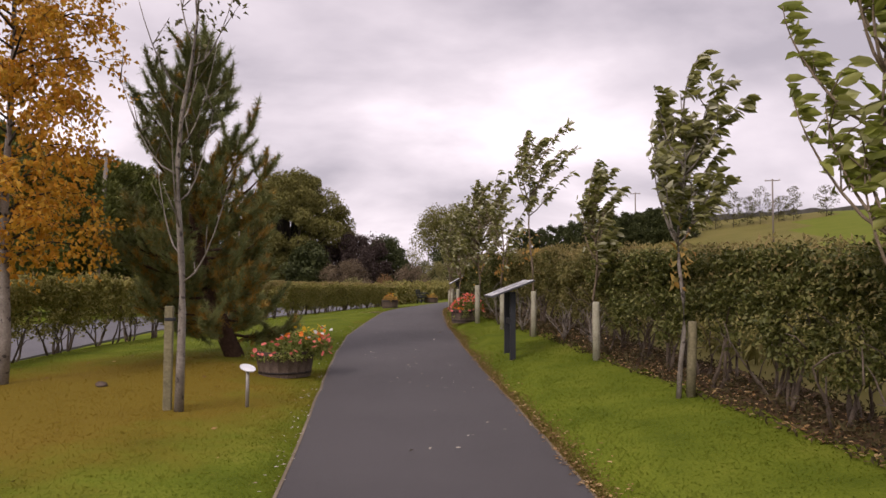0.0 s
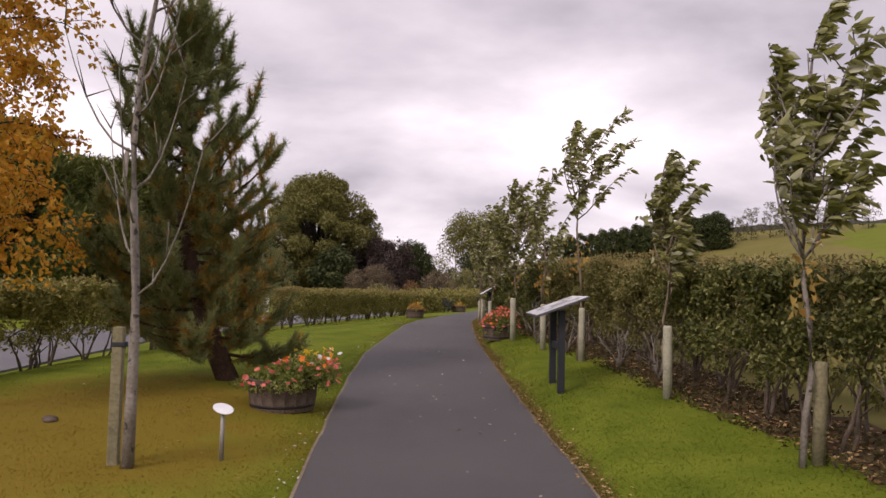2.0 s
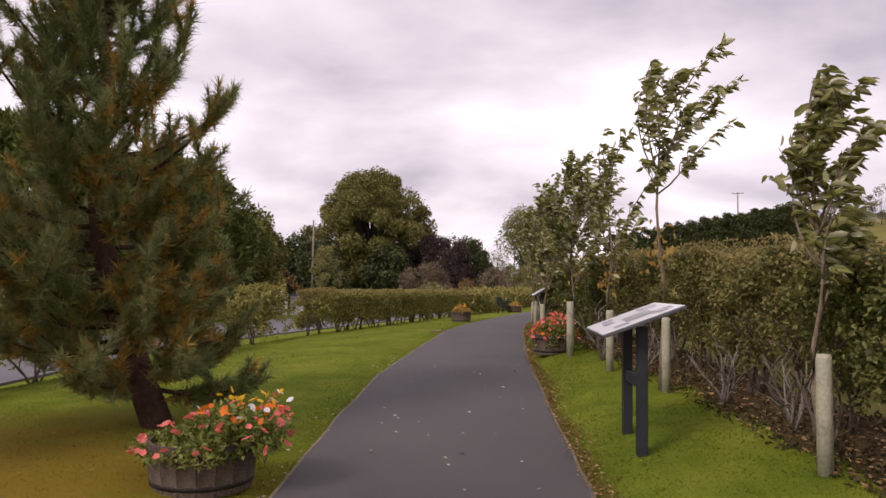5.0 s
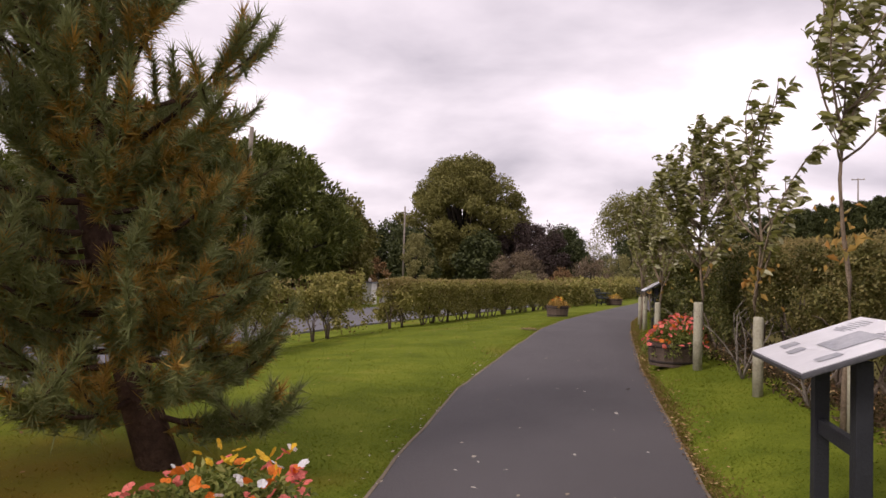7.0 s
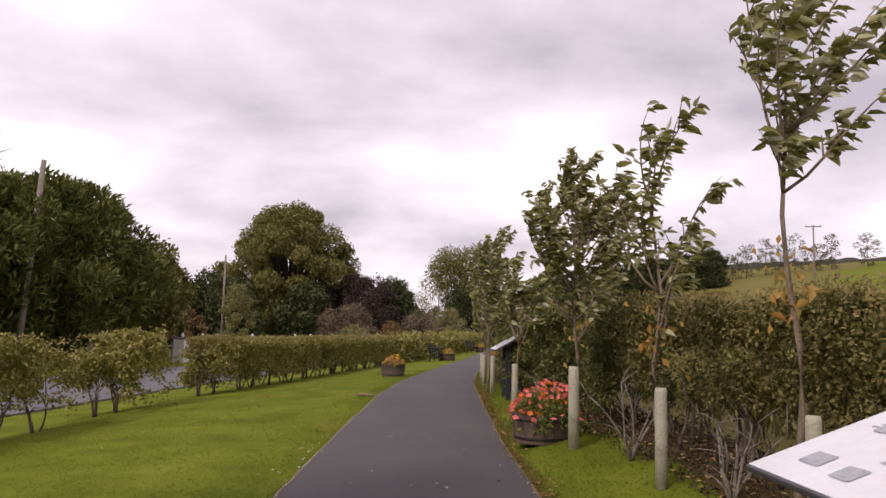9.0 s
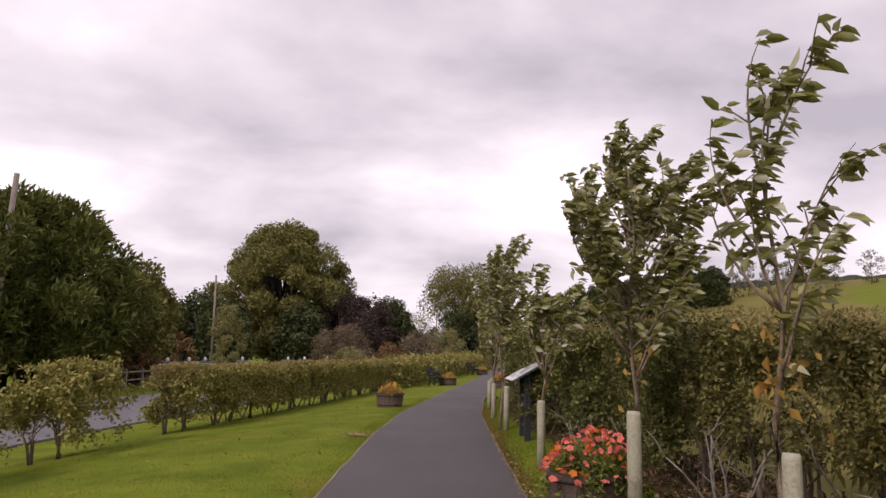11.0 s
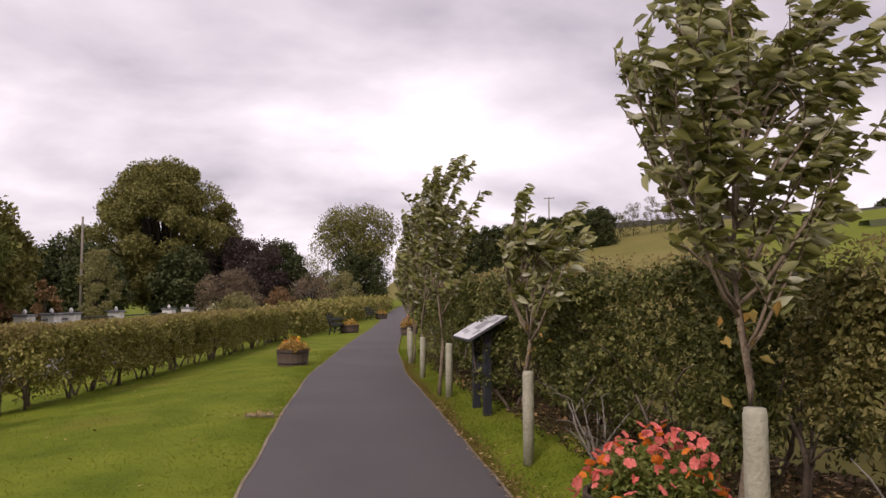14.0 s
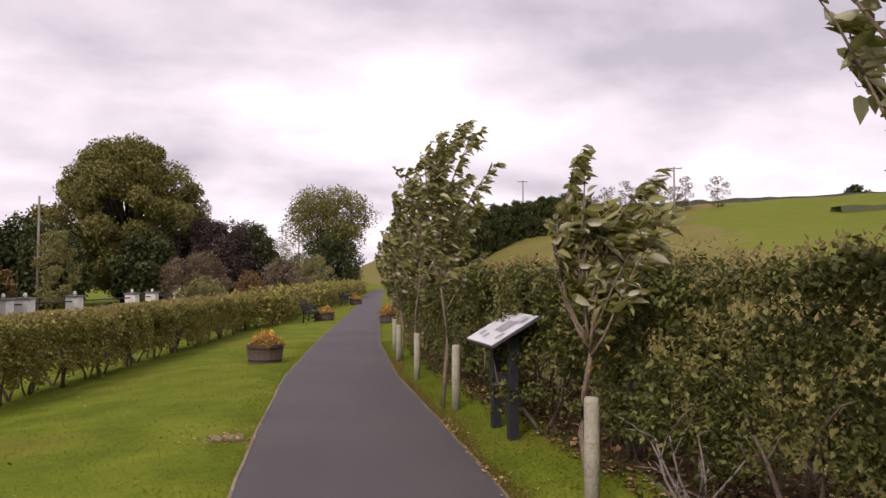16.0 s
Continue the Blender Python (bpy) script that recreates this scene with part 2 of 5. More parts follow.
RUST_SHRUB = material("rust_shrub", [(0.12, 0.07, 0.035), (0.22, 0.13, 0.06), (0.28, 0.18, 0.09)], 0.5, 0.8, 0, 3, 0.5, 0.2)
FAR_BARK = material("far_bark", [(0.025, 0.02, 0.015), (0.07, 0.055, 0.04)], 3, 0.9, 0.3)
POLE_WOOD = material("pole_wood", [(0.16, 0.13, 0.105), (0.27, 0.235, 0.20)], 2, 0.9, 0.3, 30)
PILLAR = material("white_render", [(0.55, 0.53, 0.5), (0.72, 0.7, 0.67)], 1.5, 0.85, 0.2, 30, spots=((0.36, 0.33, 0.28), 2.0, 0.6, 0.15))
BRICK = material("red_brick", [(0.16, 0.07, 0.045), (0.24, 0.105, 0.07), (0.31, 0.15, 0.10)], 2.0, 0.9, 0.4, 12)
SLATE = material("slate", [(0.10, 0.10, 0.11), (0.2, 0.2, 0.21)], 3, 0.7, 0.3)
WALL_STONE = material("field_wall_stone", [(0.05, 0.048, 0.042), (0.12, 0.115, 0.1)], 0.8, 0.95, 0.6, 6)
DRY_WEED = material("dry_weed", [(0.035, 0.03, 0.012), (0.075, 0.06, 0.024), (0.13, 0.09, 0.04)], 0.8, 0.8, 0, 3, 0.6, 0.15)
ROUGH_GRASS = material("rough_grass", [(0.13, 0.13, 0.035), (0.2, 0.18, 0.055), (0.26, 0.2, 0.08)], 0.2, 0.8, 0, 3, 0.6, 0.25)


# ---- the lie of the land ----
def interp(v, table):
    return float(np.interp(v, [a for a, _ in table], [b for _, b in table]))


LEFT = [(-60, 6.0), (0, 0.0), (6.4, -0.77), (8.1, -0.98), (10.5, -1.3), (14, -1.72), (17, -2.0), (20, -2.06), (29, -2.1), (37, -1.7), (42, -1.4), (58, -0.3), (90, 1.6), (140, 5.5)]
RIGHT = [(-60, 8.4), (0, 2.15), (6.4, 1.5), (8.2, 1.31), (10, 1.09), (12.6, 0.78), (16, 0.43), (19.8, 0.07), (22, -0.06), (24.5, -0.2), (29, -0.33), (35.5, -0.2), (43.6, 0.3), (72, 2.2), (90, 3.4), (140, 7.3)]
HEDGE_R = [(-60, 12.4), (2, 4.6), (7, 3.75), (9.5, 3.35), (11, 3.05), (14.4, 2.45), (17.2, 1.9), (22, 1.05), (26, 0.7), (30, 0.55), (36, 0.75), (44, 1.3), (60, 2.7), (90, 5.0), (140, 9.0)]
HEDGE_L = [(-60, -10.0), (10, -7.95), (16, -7.7), (23, -7.45), (27, -6.85), (30, -6.45), (36, -5.8), (48, -4.7), (66, -2.6), (90, 0.4), (140, 4.6)]
RISE = [(-60, -1.6), (-20, -1.2), (0, -0.61), (9, -0.26), (17, 0.05), (24.3, 0.31), (32, 0.25), (50, 0.1), (100, 0.1), (600, 0.1)]


def smooth(a, b, v):
    s = min(1.0, max(0.0, (v - a) / (b - a)))
    return s * s * (3 - 2 * s)


def ground_z(x, y):
    c = interp(y, RISE)
    left, right, hedge = interp(y, LEFT), interp(y, RIGHT), interp(y, HEDGE_R)
    if x > right:
        d = x - right
        z = c + (0.55 * smooth(0.1, 0.6, d) + 0.45 * smooth(0.5, 1.9, d)) * interp(y, [(10, 0.22), (19, 0.26), (27, 0.08), (60, 0.05)])
        s = x - hedge - 4
        if s > 0:
            z += smooth(0, 24, s) * interp(0.75 * x + 0.66 * y, [(35, 0), (97, 4.0), (125, 8.8), (150, 14.6), (162, 17.2), (175, 18.0), (800, 18.0)])
        return z
    if x < left:
        d = left - x
        near = interp(d, [(0.25, 0), (1.5, 0.1), (5, 0.0), (6.3, -0.25), (7.2, -0.6), (9, -0.7), (400, -0.7)])
        far = interp(d, [(0.25, 0), (2, -0.08), (4.5, -0.35), (6, -0.6), (9, -0.7), (400, -0.7)])
        w = smooth(12, 24, y)
        return c + near * (1 - w) + far * w
    return c


def many(v, table):
    return np.interp(v, [a for a, _ in table], [b for _, b in table])


def smooth_many(a, b, v):
    q = np.clip((v - a) / (b - a), 0, 1)
    return q * q * (3 - 2 * q)


def ground_many(x, y):
    """Heights of the ground under many places at once."""
    c, left, right = many(y, RISE), many(y, LEFT), many(y, RIGHT)
    d = x - right
    bank = (0.55 * smooth_many(0.1, 0.6, d) + 0.45 * smooth_many(0.5, 1.9, d)) * many(y, [(10, 0.22), (19, 0.26), (27, 0.08), (60, 0.05)])
    hill = smooth_many(0, 24, x - many(y, HEDGE_R) - 4) * many(0.75 * x + 0.66 * y, [(35, 0), (97, 4.0), (125, 8.8), (150, 14.6), (162, 17.2), (175, 18.0), (800, 18.0)])
    e = left - x
    near = many(e, [(0.25, 0), (1.5, 0.1), (5, 0.0), (6.3, -0.25), (7.2, -0.6), (9, -0.7), (400, -0.7)])
    far = many(e, [(0.25, 0), (2, -0.08), (4.5, -0.35), (6, -0.6), (9, -0.7), (400, -0.7)])
    w = smooth_many(12, 24, y)
    return np.where(d > 0, c + bank + hill, np.where(e > 0, c + near * (1 - w) + far * w, c))


# ---- mesh helpers ----
def mesh_from(name, verts, faces, mats, face_mats=None, smooth_shade=False):
    me = bpy.data.meshes.new(name)
    me.from_pydata(verts, [], faces)
    for m in mats:
        me.materials.append(m)
    if face_mats is not None:
        me.polygons.foreach_set("material_index", face_mats)
    if smooth_shade:
        me.polygons.foreach_set("use_smooth", [True] * len(me.polygons))
    me.update()
    return me


def part(name, data, parent=None, label="", m=None):
    ob = new(name, data)
    if m is not None:
        ob.matrix_basis = m
    if parent is not None:
        ob.parent = parent
    return tagged(ob, label, kind="stuff" if name in ("foliage", "young_growth", "needles", "old_needles", "yellow_leaves", "crown", "twigs") else "")


def thing(name, m, label, category, group="", kind=""):
    ob = new(name)
    ob.matrix_basis = m
    return tagged(ob, label, category, group, kind)


def array_mesh(name, verts, faces, mat):
    """A mesh from arrays of corners and of equal-sided faces."""
    verts, faces = np.asarray(verts, np.float32), np.asarray(faces, np.int32)
    me = bpy.data.meshes.new(name)
    me.vertices.add(len(verts))
    me.vertices.foreach_set("co", verts.ravel())
    sides = faces.shape[1]
    me.loops.add(faces.size)
    me.loops.foreach_set("vertex_index", faces.ravel())
    me.polygons.add(len(faces))
    me.polygons.foreach_set("loop_start", np.arange(0, faces.size, sides, dtype=np.int32))
    me.materials.append(mat)
    me.update(calc_edges=True)
    return me


rng = np.random.default_rng(7)


def unit(v):
    return v / np.maximum(np.linalg.norm(v, axis=-1, keepdims=True), 1e-9)


def leaf_mesh(name, at, along, face, length, width, mat, curl=0.25, fine=False):
    """Leaves folded along the midrib: at base points, pointing along, facing face."""
    n = len(at)
    along = unit(along)
    side = unit(np.cross(along, face))
    up = np.cross(side, along)
    L, W = length[:, None], width[:, None]
    tip = at + along * L - up * L * curl
    if fine:
        corners = [at] + [at + along * L * f + side * W * s + up * (W * abs(s) * 0.4 - L * curl * f * f) for f, s in ((0.28, 0.42), (0.66, 0.40))] + [tip]
        corners += [at + along * L * f + side * W * s + up * (W * abs(s) * 0.4 - L * curl * f * f) for f, s in ((0.66, -0.40), (0.28, -0.42))]
        verts = np.stack(corners, 1).reshape(-1, 3)
        base = np.arange(n)[:, None] * 6
        faces = np.concatenate([base + [0, 1, 2], base + [0, 2, 3], base + [0, 3, 4], base + [0, 4, 5]], 1).reshape(-1, 3)
        return array_mesh(name, verts, faces, mat)
    mid = at + along * L * 0.48
    a = mid + side * W * 0.5 + up * W * 0.18
    b = mid - side * W * 0.5 + up * W * 0.18
    verts = np.stack([at, a, tip, b], 1).reshape(-1, 3)
    base = np.arange(n)[:, None] * 4
    faces = np.concatenate([base + [0, 1, 2], base + [0, 2, 3]], 1).reshape(-1, 3)
    return array_mesh(name, verts, faces, mat)


def scatter_leaves(name, at, mat, size, lean=(0, 0, 0), flat=0.5, aspect=0.55, out=None):
    n = len(at)
    along = unit(rng.normal(size=(n, 3))) * 1.0 + np.array(lean)
    if out is not None:
        along = along * 0.7 + out * 0.6
    face = rng.normal(size=(n, 3)) + np.array([0, 0, flat * 3])
    length = size * rng.uniform(0.65, 1.3, n)
    return leaf_mesh(name, at, along, face, length, length * aspect, mat)


def tube(points, radii, sides=7):
    """Corners and faces of a tapering tube along a line."""
    points = [Vector(p) for p in points]
    verts, faces = [], []
    for i, p in enumerate(points):
        d = (points[min(i + 1, len(points) - 1)] - points[max(i - 1, 0)]).normalized()
        q = d.to_track_quat("Z", "Y")
        for k in range(sides):
            a = 2 * math.pi * k / sides
            verts.append(p + q @ Vector((math.cos(a), math.sin(a), 0)) * radii[i])
    for i in range(len(points) - 1):
        for k in range(sides):
            j = (k + 1) % sides
            faces.append((i * sides + k, i * sides + j, (i + 1) * sides + j, (i + 1) * sides + k))
    faces.append(tuple(range(sides))[::-1])
    faces.append(tuple((len(points) - 1) * sides + k for k in range(sides)))
    return verts, faces


def joined(name, pieces, mat, smooth_shade=True):
    verts, faces = [], []
    for v, f in pieces:
        o = len(verts)
        verts += [tuple(p) for p in v]
        faces += [tuple(i + o for i in q) for q in f]
    return mesh_from(name, verts, faces, [mat], smooth_shade=smooth_shade)


def block(sx, sy, sz, bevel=0.006, m=None):
    bm = bmesh.new()
    bmesh.ops.create_cube(bm, size=1, matrix=Matrix.Diagonal((sx, sy, sz, 1)))
    if bevel:
        bmesh.ops.bevel(bm, geom=bm.edges[:], offset=bevel, segments=2, affect="EDGES", profile=0.6)
    if m is not None:
        bm.transform(m)
    return bm


def bm_mesh(name, bm, mat):
    me = bpy.data.meshes.new(name)
    bm.to_mesh(me)
    bm.free()
    me.materials.append(mat)
    return me


def lathe(profile, sides=24):
    """Turned shape from (radius, height) pairs, closed at both ends."""
    verts, faces = [], []
    for r, z in profile:
        for k in range(sides):
            a = 2 * math.pi * k / sides
            verts.append((r * math.cos(a), r * math.sin(a), z))
    for i in range(len(profile) - 1):
        for k in range(sides):
            j = (k + 1) % sides
            faces.append((i * sides + k, i * sides + j, (i + 1) * sides + j, (i + 1) * sides + k))
    faces.append(tuple(range(sides))[::-1])
    faces.append(tuple((len(profile) - 1) * sides + k for k in range(sides)))
    return verts, faces


# ---- ground, path, road ----
def graded(stops):
    values = []
    for a, b, step in stops:
        values += list(np.arange(a, b, step))
    return values + [stops[-1][1]]


xs = graded([(-600, -100, 50), (-100, -30, 10), (-30, -10, 1), (-10, 7, 0.25), (7, 30, 1), (30, 140, 5), (140, 600, 40)])
ys = graded([(-300, -40, 40), (-40, 0, 4), (0, 50, 0.5), (50, 100, 2), (100, 200, 10), (200, 900, 50)])
verts = [(x, y, ground_z(x, y) + (0.012 * noise.noise((x * 1.3, y * 1.3, 0)) if not interp(y, LEFT) - 0.3 < x < interp(y, RIGHT) + 0.3 else -0.03)) for y in ys for x in xs]
faces, kinds = [], []
for j in range(len(ys) - 1):
    for i in range(len(xs) - 1):
        faces.append((j * len(xs) + i, j * len(xs) + i + 1, (j + 1) * len(xs) + i + 1, (j + 1) * len(xs) + i))
        d = xs[i] - interp(ys[j], HEDGE_R)
        kinds.append(2 if -0.3 <= d < 0.9 and -12 < ys[j] < 60 else (3 if 0.75 * xs[i] + 0.66 * ys[j] < 66 or xs[i] < (0.50 + 0.12 * noise.noise((xs[i] * 0.04, ys[j] * 0.04, 1))) * (ys[j] - 5) else 1) if d >= 0.9 else 0)
tagged(new("ground", mesh_from("ground", verts, faces, [LAWN, FIELD, SOIL, ROUGH_FIELD], kinds, True)), "mown lawn, bare hedge bed and rising grass field", "ground", kind="structure")


def strip(name, left_of, right_of, ys, lift, mat, thick=0.05):
    verts, faces = [], []
    for y in ys:
        a, b = left_of(y), right_of(y)
        za, zb = ground_z(a, y) + lift, ground_z(b, y) + lift
        verts += [(a, y, za - thick), (a, y, za), (b, y, zb), (b, y, zb - thick)]
    for i in range(len(ys) - 1):
        o = i * 4
        for k in range(3):
            faces.append((o + k, o + k + 4, o + k + 5, o + k + 1))
    return mesh_from(name, verts, faces, [mat])


path_ys = list(np.arange(-40, 60, 0.5)) + list(np.arange(60, 131, 2.0))
wobble = lambda y, k: 0.025 * noise.noise((y * 1.1, k, 0)) + 0.012 * noise.noise((y * 5.0, k, 3))
tagged(new("path", strip("path", lambda y: interp(y, LEFT) + wobble(y, 0), lambda y: interp(y, RIGHT) + wobble(y, 9), path_ys, 0.012, ASPHALT)),
       "dark grey asphalt footpath between mown lawns", "path", kind="structure")
for name, table, sign, k in (("edging_left", LEFT, -1, 0), ("edging_right", RIGHT, 1, 9)):
    edge = lambda y, t=table, k=k: interp(y, t) + wobble(y, k)
    a = (lambda y, e=edge: e(y) - 0.024) if sign < 0 else (lambda y, e=edge: e(y) - 0.003)
    b = (lambda y, e=edge: e(y) + 0.003) if sign < 0 else (lambda y, e=edge: e(y) + 0.02)
    tagged(new(name, strip(name, a, b, path_ys[60:], 0.017 if sign < 0 else 0.013, EDGING)), "weathered timber edging board along the path", "edging", kind="structure")
ROAD_LINE = [(-60, -12.9), (32, -12.85), (40, -12.6), (52, -11.6), (66, -9.5), (90, -6.5), (140, -2.3), (200, 2.6)]
ROAD_MID = lambda y: interp(y, ROAD_LINE)
tagged(new("road", strip("road", lambda y: ROAD_MID(y) - 3.4, lambda y: ROAD_MID(y) + 3.4, list(np.arange(-60, 200, 2.0)), 0.05, ROAD, 0.1)), "grey asphalt country road behind the hedge", "road", kind="structure")
for i, y0 in enumerate(np.arange(-10, 90, 6.0)):
    tagged(new("road_marking", strip("road_marking", lambda y: ROAD_MID(y) - 0.07, lambda y: ROAD_MID(y) + 0.07, [y0, y0 + 2, y0 + 4], 0.058, ROAD_PAINT, 0.004)), "white painted centre line dash on the road", "road marking", "road dashes", "structure")


# ---- hedges ----
def hedge_points(line, y0, y1, per_metre, height, depth, bare, leaf):
    """Leaf places in a hedge, gathered in sprays: uneven in outline, with gaps, thin below the bare height."""
    each = 26
    n = int((y1 - y0) * per_metre / each)
    y = rng.uniform(y0, y1, n)
    face = rng.uniform(size=n)
    u = np.where(face < 0.46, rng.beta(1, 4, n) * 0.5, np.where(face < 0.66, 1 - rng.beta(1, 4, n) * 0.5, rng.uniform(size=n)))
    v = np.where(face < 0.66, rng.uniform(size=n) ** 0.8, 1 - rng.beta(1, 5, n) * 0.6)
    low = np.array([1 + 0.55 * noise.noise((q * 0.9, 0, 31)) for q in y])
    keep = rng.uniform(size=n) < np.clip((v * height - bare * low * 0.5) / (bare * 0.5), 0.015, 1) ** 1.5
    clump = np.array([0.46 + 1.5 * noise.noise((a * 1.5, b * 1.9, c * 2.8)) for a, b, c in zip(u * depth, y, v * height)])
    keep &= clump > rng.uniform(size=n) * 0.72 - 0.03
    y, u, v = y[keep], u[keep], v[keep]
    bulge = np.array([0.34 * noise.noise((q * 0.8, w * 1.6, 5)) + 0.24 * noise.noise((q * 2.3, w * 3.2, 15)) for q, w in zip(y, v)])
    top = np.array([noise.noise((q * 0.9, 0, 8)) + 0.6 * noise.noise((q * 3.5, 0, 2)) for q in y]) * 0.13
    x = many(y, line) + u * depth + bulge * (1 - u)
    end = np.clip(np.minimum(y - y0, y1 - y) / 0.45, 0.4, 1)
    z = ground_many(x, y) + v * (height + top) * (0.72 + 0.28 * end)
    m = len(x)
    shoot = unit(np.stack([(u - 0.45) * 1.6 + rng.normal(0, 0.5, m), rng.normal(0, 0.6, m), 0.45 + rng.normal(0, 0.45, m)], 1))
    run = leaf * rng.uniform(1.2, 3.4, m)
    along = rng.uniform(0, 1, (m, each))
    at = np.stack([x, y, z], 1)[:, None, :] + shoot[:, None, :] * (along * run[:, None])[:, :, None] + rng.normal(size=(m, each, 3)) * leaf * (1.05 - 0.55 * along)[:, :, None]
    return at.reshape(-1, 3)


def hedge_stem(spread, height, seed):
    r = random.Random(seed)
    pieces = []
    for k in range(r.randint(2, 3)):
        p, pts, rad = Vector((r.uniform(-0.06, 0.06), r.uniform(-0.08, 0.08), -0.03)), [], []
        d = Vector((r.uniform(-0.3, 0.3), r.uniform(-0.5, 0.5), 1))
        for i in range(5):
            pts.append(p.copy())
            rad.append(0.027 * (1 - i * 0.17) * r.uniform(0.7, 1.25))
            p += d.normalized() * height / 5
            d += Vector((r.uniform(-0.4, 0.4), r.uniform(-0.4, 0.4), 0.15))
            if i > 0:
                q = p + Vector((r.uniform(-0.3, 0.3), r.uniform(-0.35, 0.35), r.uniform(0.1, 0.35))) * spread
                pieces.append(tube([p, (p + q) / 2 + Vector((0, 0, 0.04)), q], [0.010, 0.007, 0.003], 4))
        pieces.append(tube(pts, rad, 6))
    return joined("stem", pieces, HEDGE_STEM)


STEMS = [hedge_stem(0.8, 0.85, s) for s in range(6)]


def hedge(label, line, y0, y1, per_metre, height, depth, bare, leaf, mat, stem_step, shoots=0, shoot_mat=None, category="hedge", out=(-0.4, 0, 0)):
    mid = (y0 + y1) / 2
    root = thing("hedge", Matrix(), label, category)
    at = hedge_points(line, y0, y1, per_metre, height, depth, bare, leaf)
    part("foliage", scatter_leaves("foliage", at, mat, leaf, out, 0.5, 0.66), root)
    if shoots:
        n = int((y1 - y0) * shoots)
        y = rng.uniform(y0, y1, n)
        x = np.interp(y, [a for a, _ in line], [b for _, b in line]) + (rng.uniform(0.0, 1, n) ** 1.5 - 0.04) * depth
        wave = np.array([noise.noise((q * 0.9, 0, 8)) + 0.6 * noise.noise((q * 3.5, 0, 2)) for q in y]) * 0.13
        z = ground_many(x, y) + (height + wave) * (1.10 - rng.uniform(0, 1, n) ** 2 * 0.36)
        part("young_growth", scatter_leaves("young_growth", np.stack([x, y, z], 1), shoot_mat, leaf * 1.05, (0.3, 0, 0.8), 0.2, 0.4), root, "browning young shoots on top")
    y = y0 + 0.15
    k = 0
    while y < y1 - 0.1:
        x = interp(y, line) + depth * (0.35 + 0.25 * math.sin(k * 2.4))
        part("stem", STEMS[k % 6], root, m=pose(x, y, ground_z(x, y) - 0.02, 0, 0, k * 67))
        y += stem_step * (0.8 + 0.4 * ((k * 37) % 10) / 10)
        k += 1
    return root


hedge("loose green thorn hedge with bare brown stems below", HEDGE_R, 3.2, 13.0, 16000, 1.5, 0.95, 0.76, 0.052, HEDGE_LEAF, 0.42, 420, HEDGE_TOP)
hedge("green thorn hedge running back along the verge", HEDGE_R, -12.0, 3.2, 1700, 1.5, 0.95, 0.5, 0.10, HEDGE_LEAF, 1.0, 100, HEDGE_TOP)
hedge("clipped roadside hedge running back beside the road", HEDGE_L, -12.0, 6.0, 1500, 1.32, 0.75, 0.4, 0.11, HEDGE_FAR_LEAF, 1.2, 100, HEDGE_TOP)
hedge("thinner olive hedge with twiggy brown stems below", [(y, x + 0.18) for y, x in HEDGE_R], 13.0, 19.6, 21000, 1.5, 0.9, 0.6, 0.044, OLIVE_HEDGE_LEAF, 0.36, 900, HEDGE_TOP)
hedge("dense green thorn hedge bulging over the verge", [(y, interp(y, HEDGE_R) - 0.1 - 0.30 * math.exp(-((y - 24.1) / 1.5) ** 2)) for y in np.arange(19, 31, 0.5)], 19.6, 30.0, 18000, 1.5, 1.05, 0.34, 0.048, HEDGE_LEAF, 0.6, 380, HEDGE_TOP)
hedge("green hedge running on beside the path", HEDGE_R, 30.0, 70.0, 1500, 1.5, 1.1, 0.25, 0.10, HEDGE_LEAF, 2.0, 100, HEDGE_TOP)
hedge("clipped green roadside hedge on thin stems", HEDGE_L, 6.0, 22.3, 9000, 1.32, 0.75, 0.66, 0.066, HEDGE_FAR_LEAF, 0.55, 260, HEDGE_TOP)
hedge("rounded green hedge bush beside a gap", [(y, x - 0.1) for y, x in HEDGE_L], 23.4, 24.95, 8500, 1.35, 0.95, 0.42, 0.08, HEDGE_FAR_LEAF, 0.5, 260, HEDGE_FAR_LEAF)
hedge("long clipped roadside hedge with brown tips", HEDGE_L, 26.9, 45.0, 10500, 1.15, 0.8, 0.32, 0.062, HEDGE_FAR_LEAF, 0.6, 2400, HEDGE_TOP)
hedge("distant part of the clipped roadside hedge", HEDGE_L, 45.0, 90.0, 1300, 1.15, 1.1, 0.12, 0.16, HEDGE_FAR_LEAF, 1.6, 220, HEDGE_TOP)


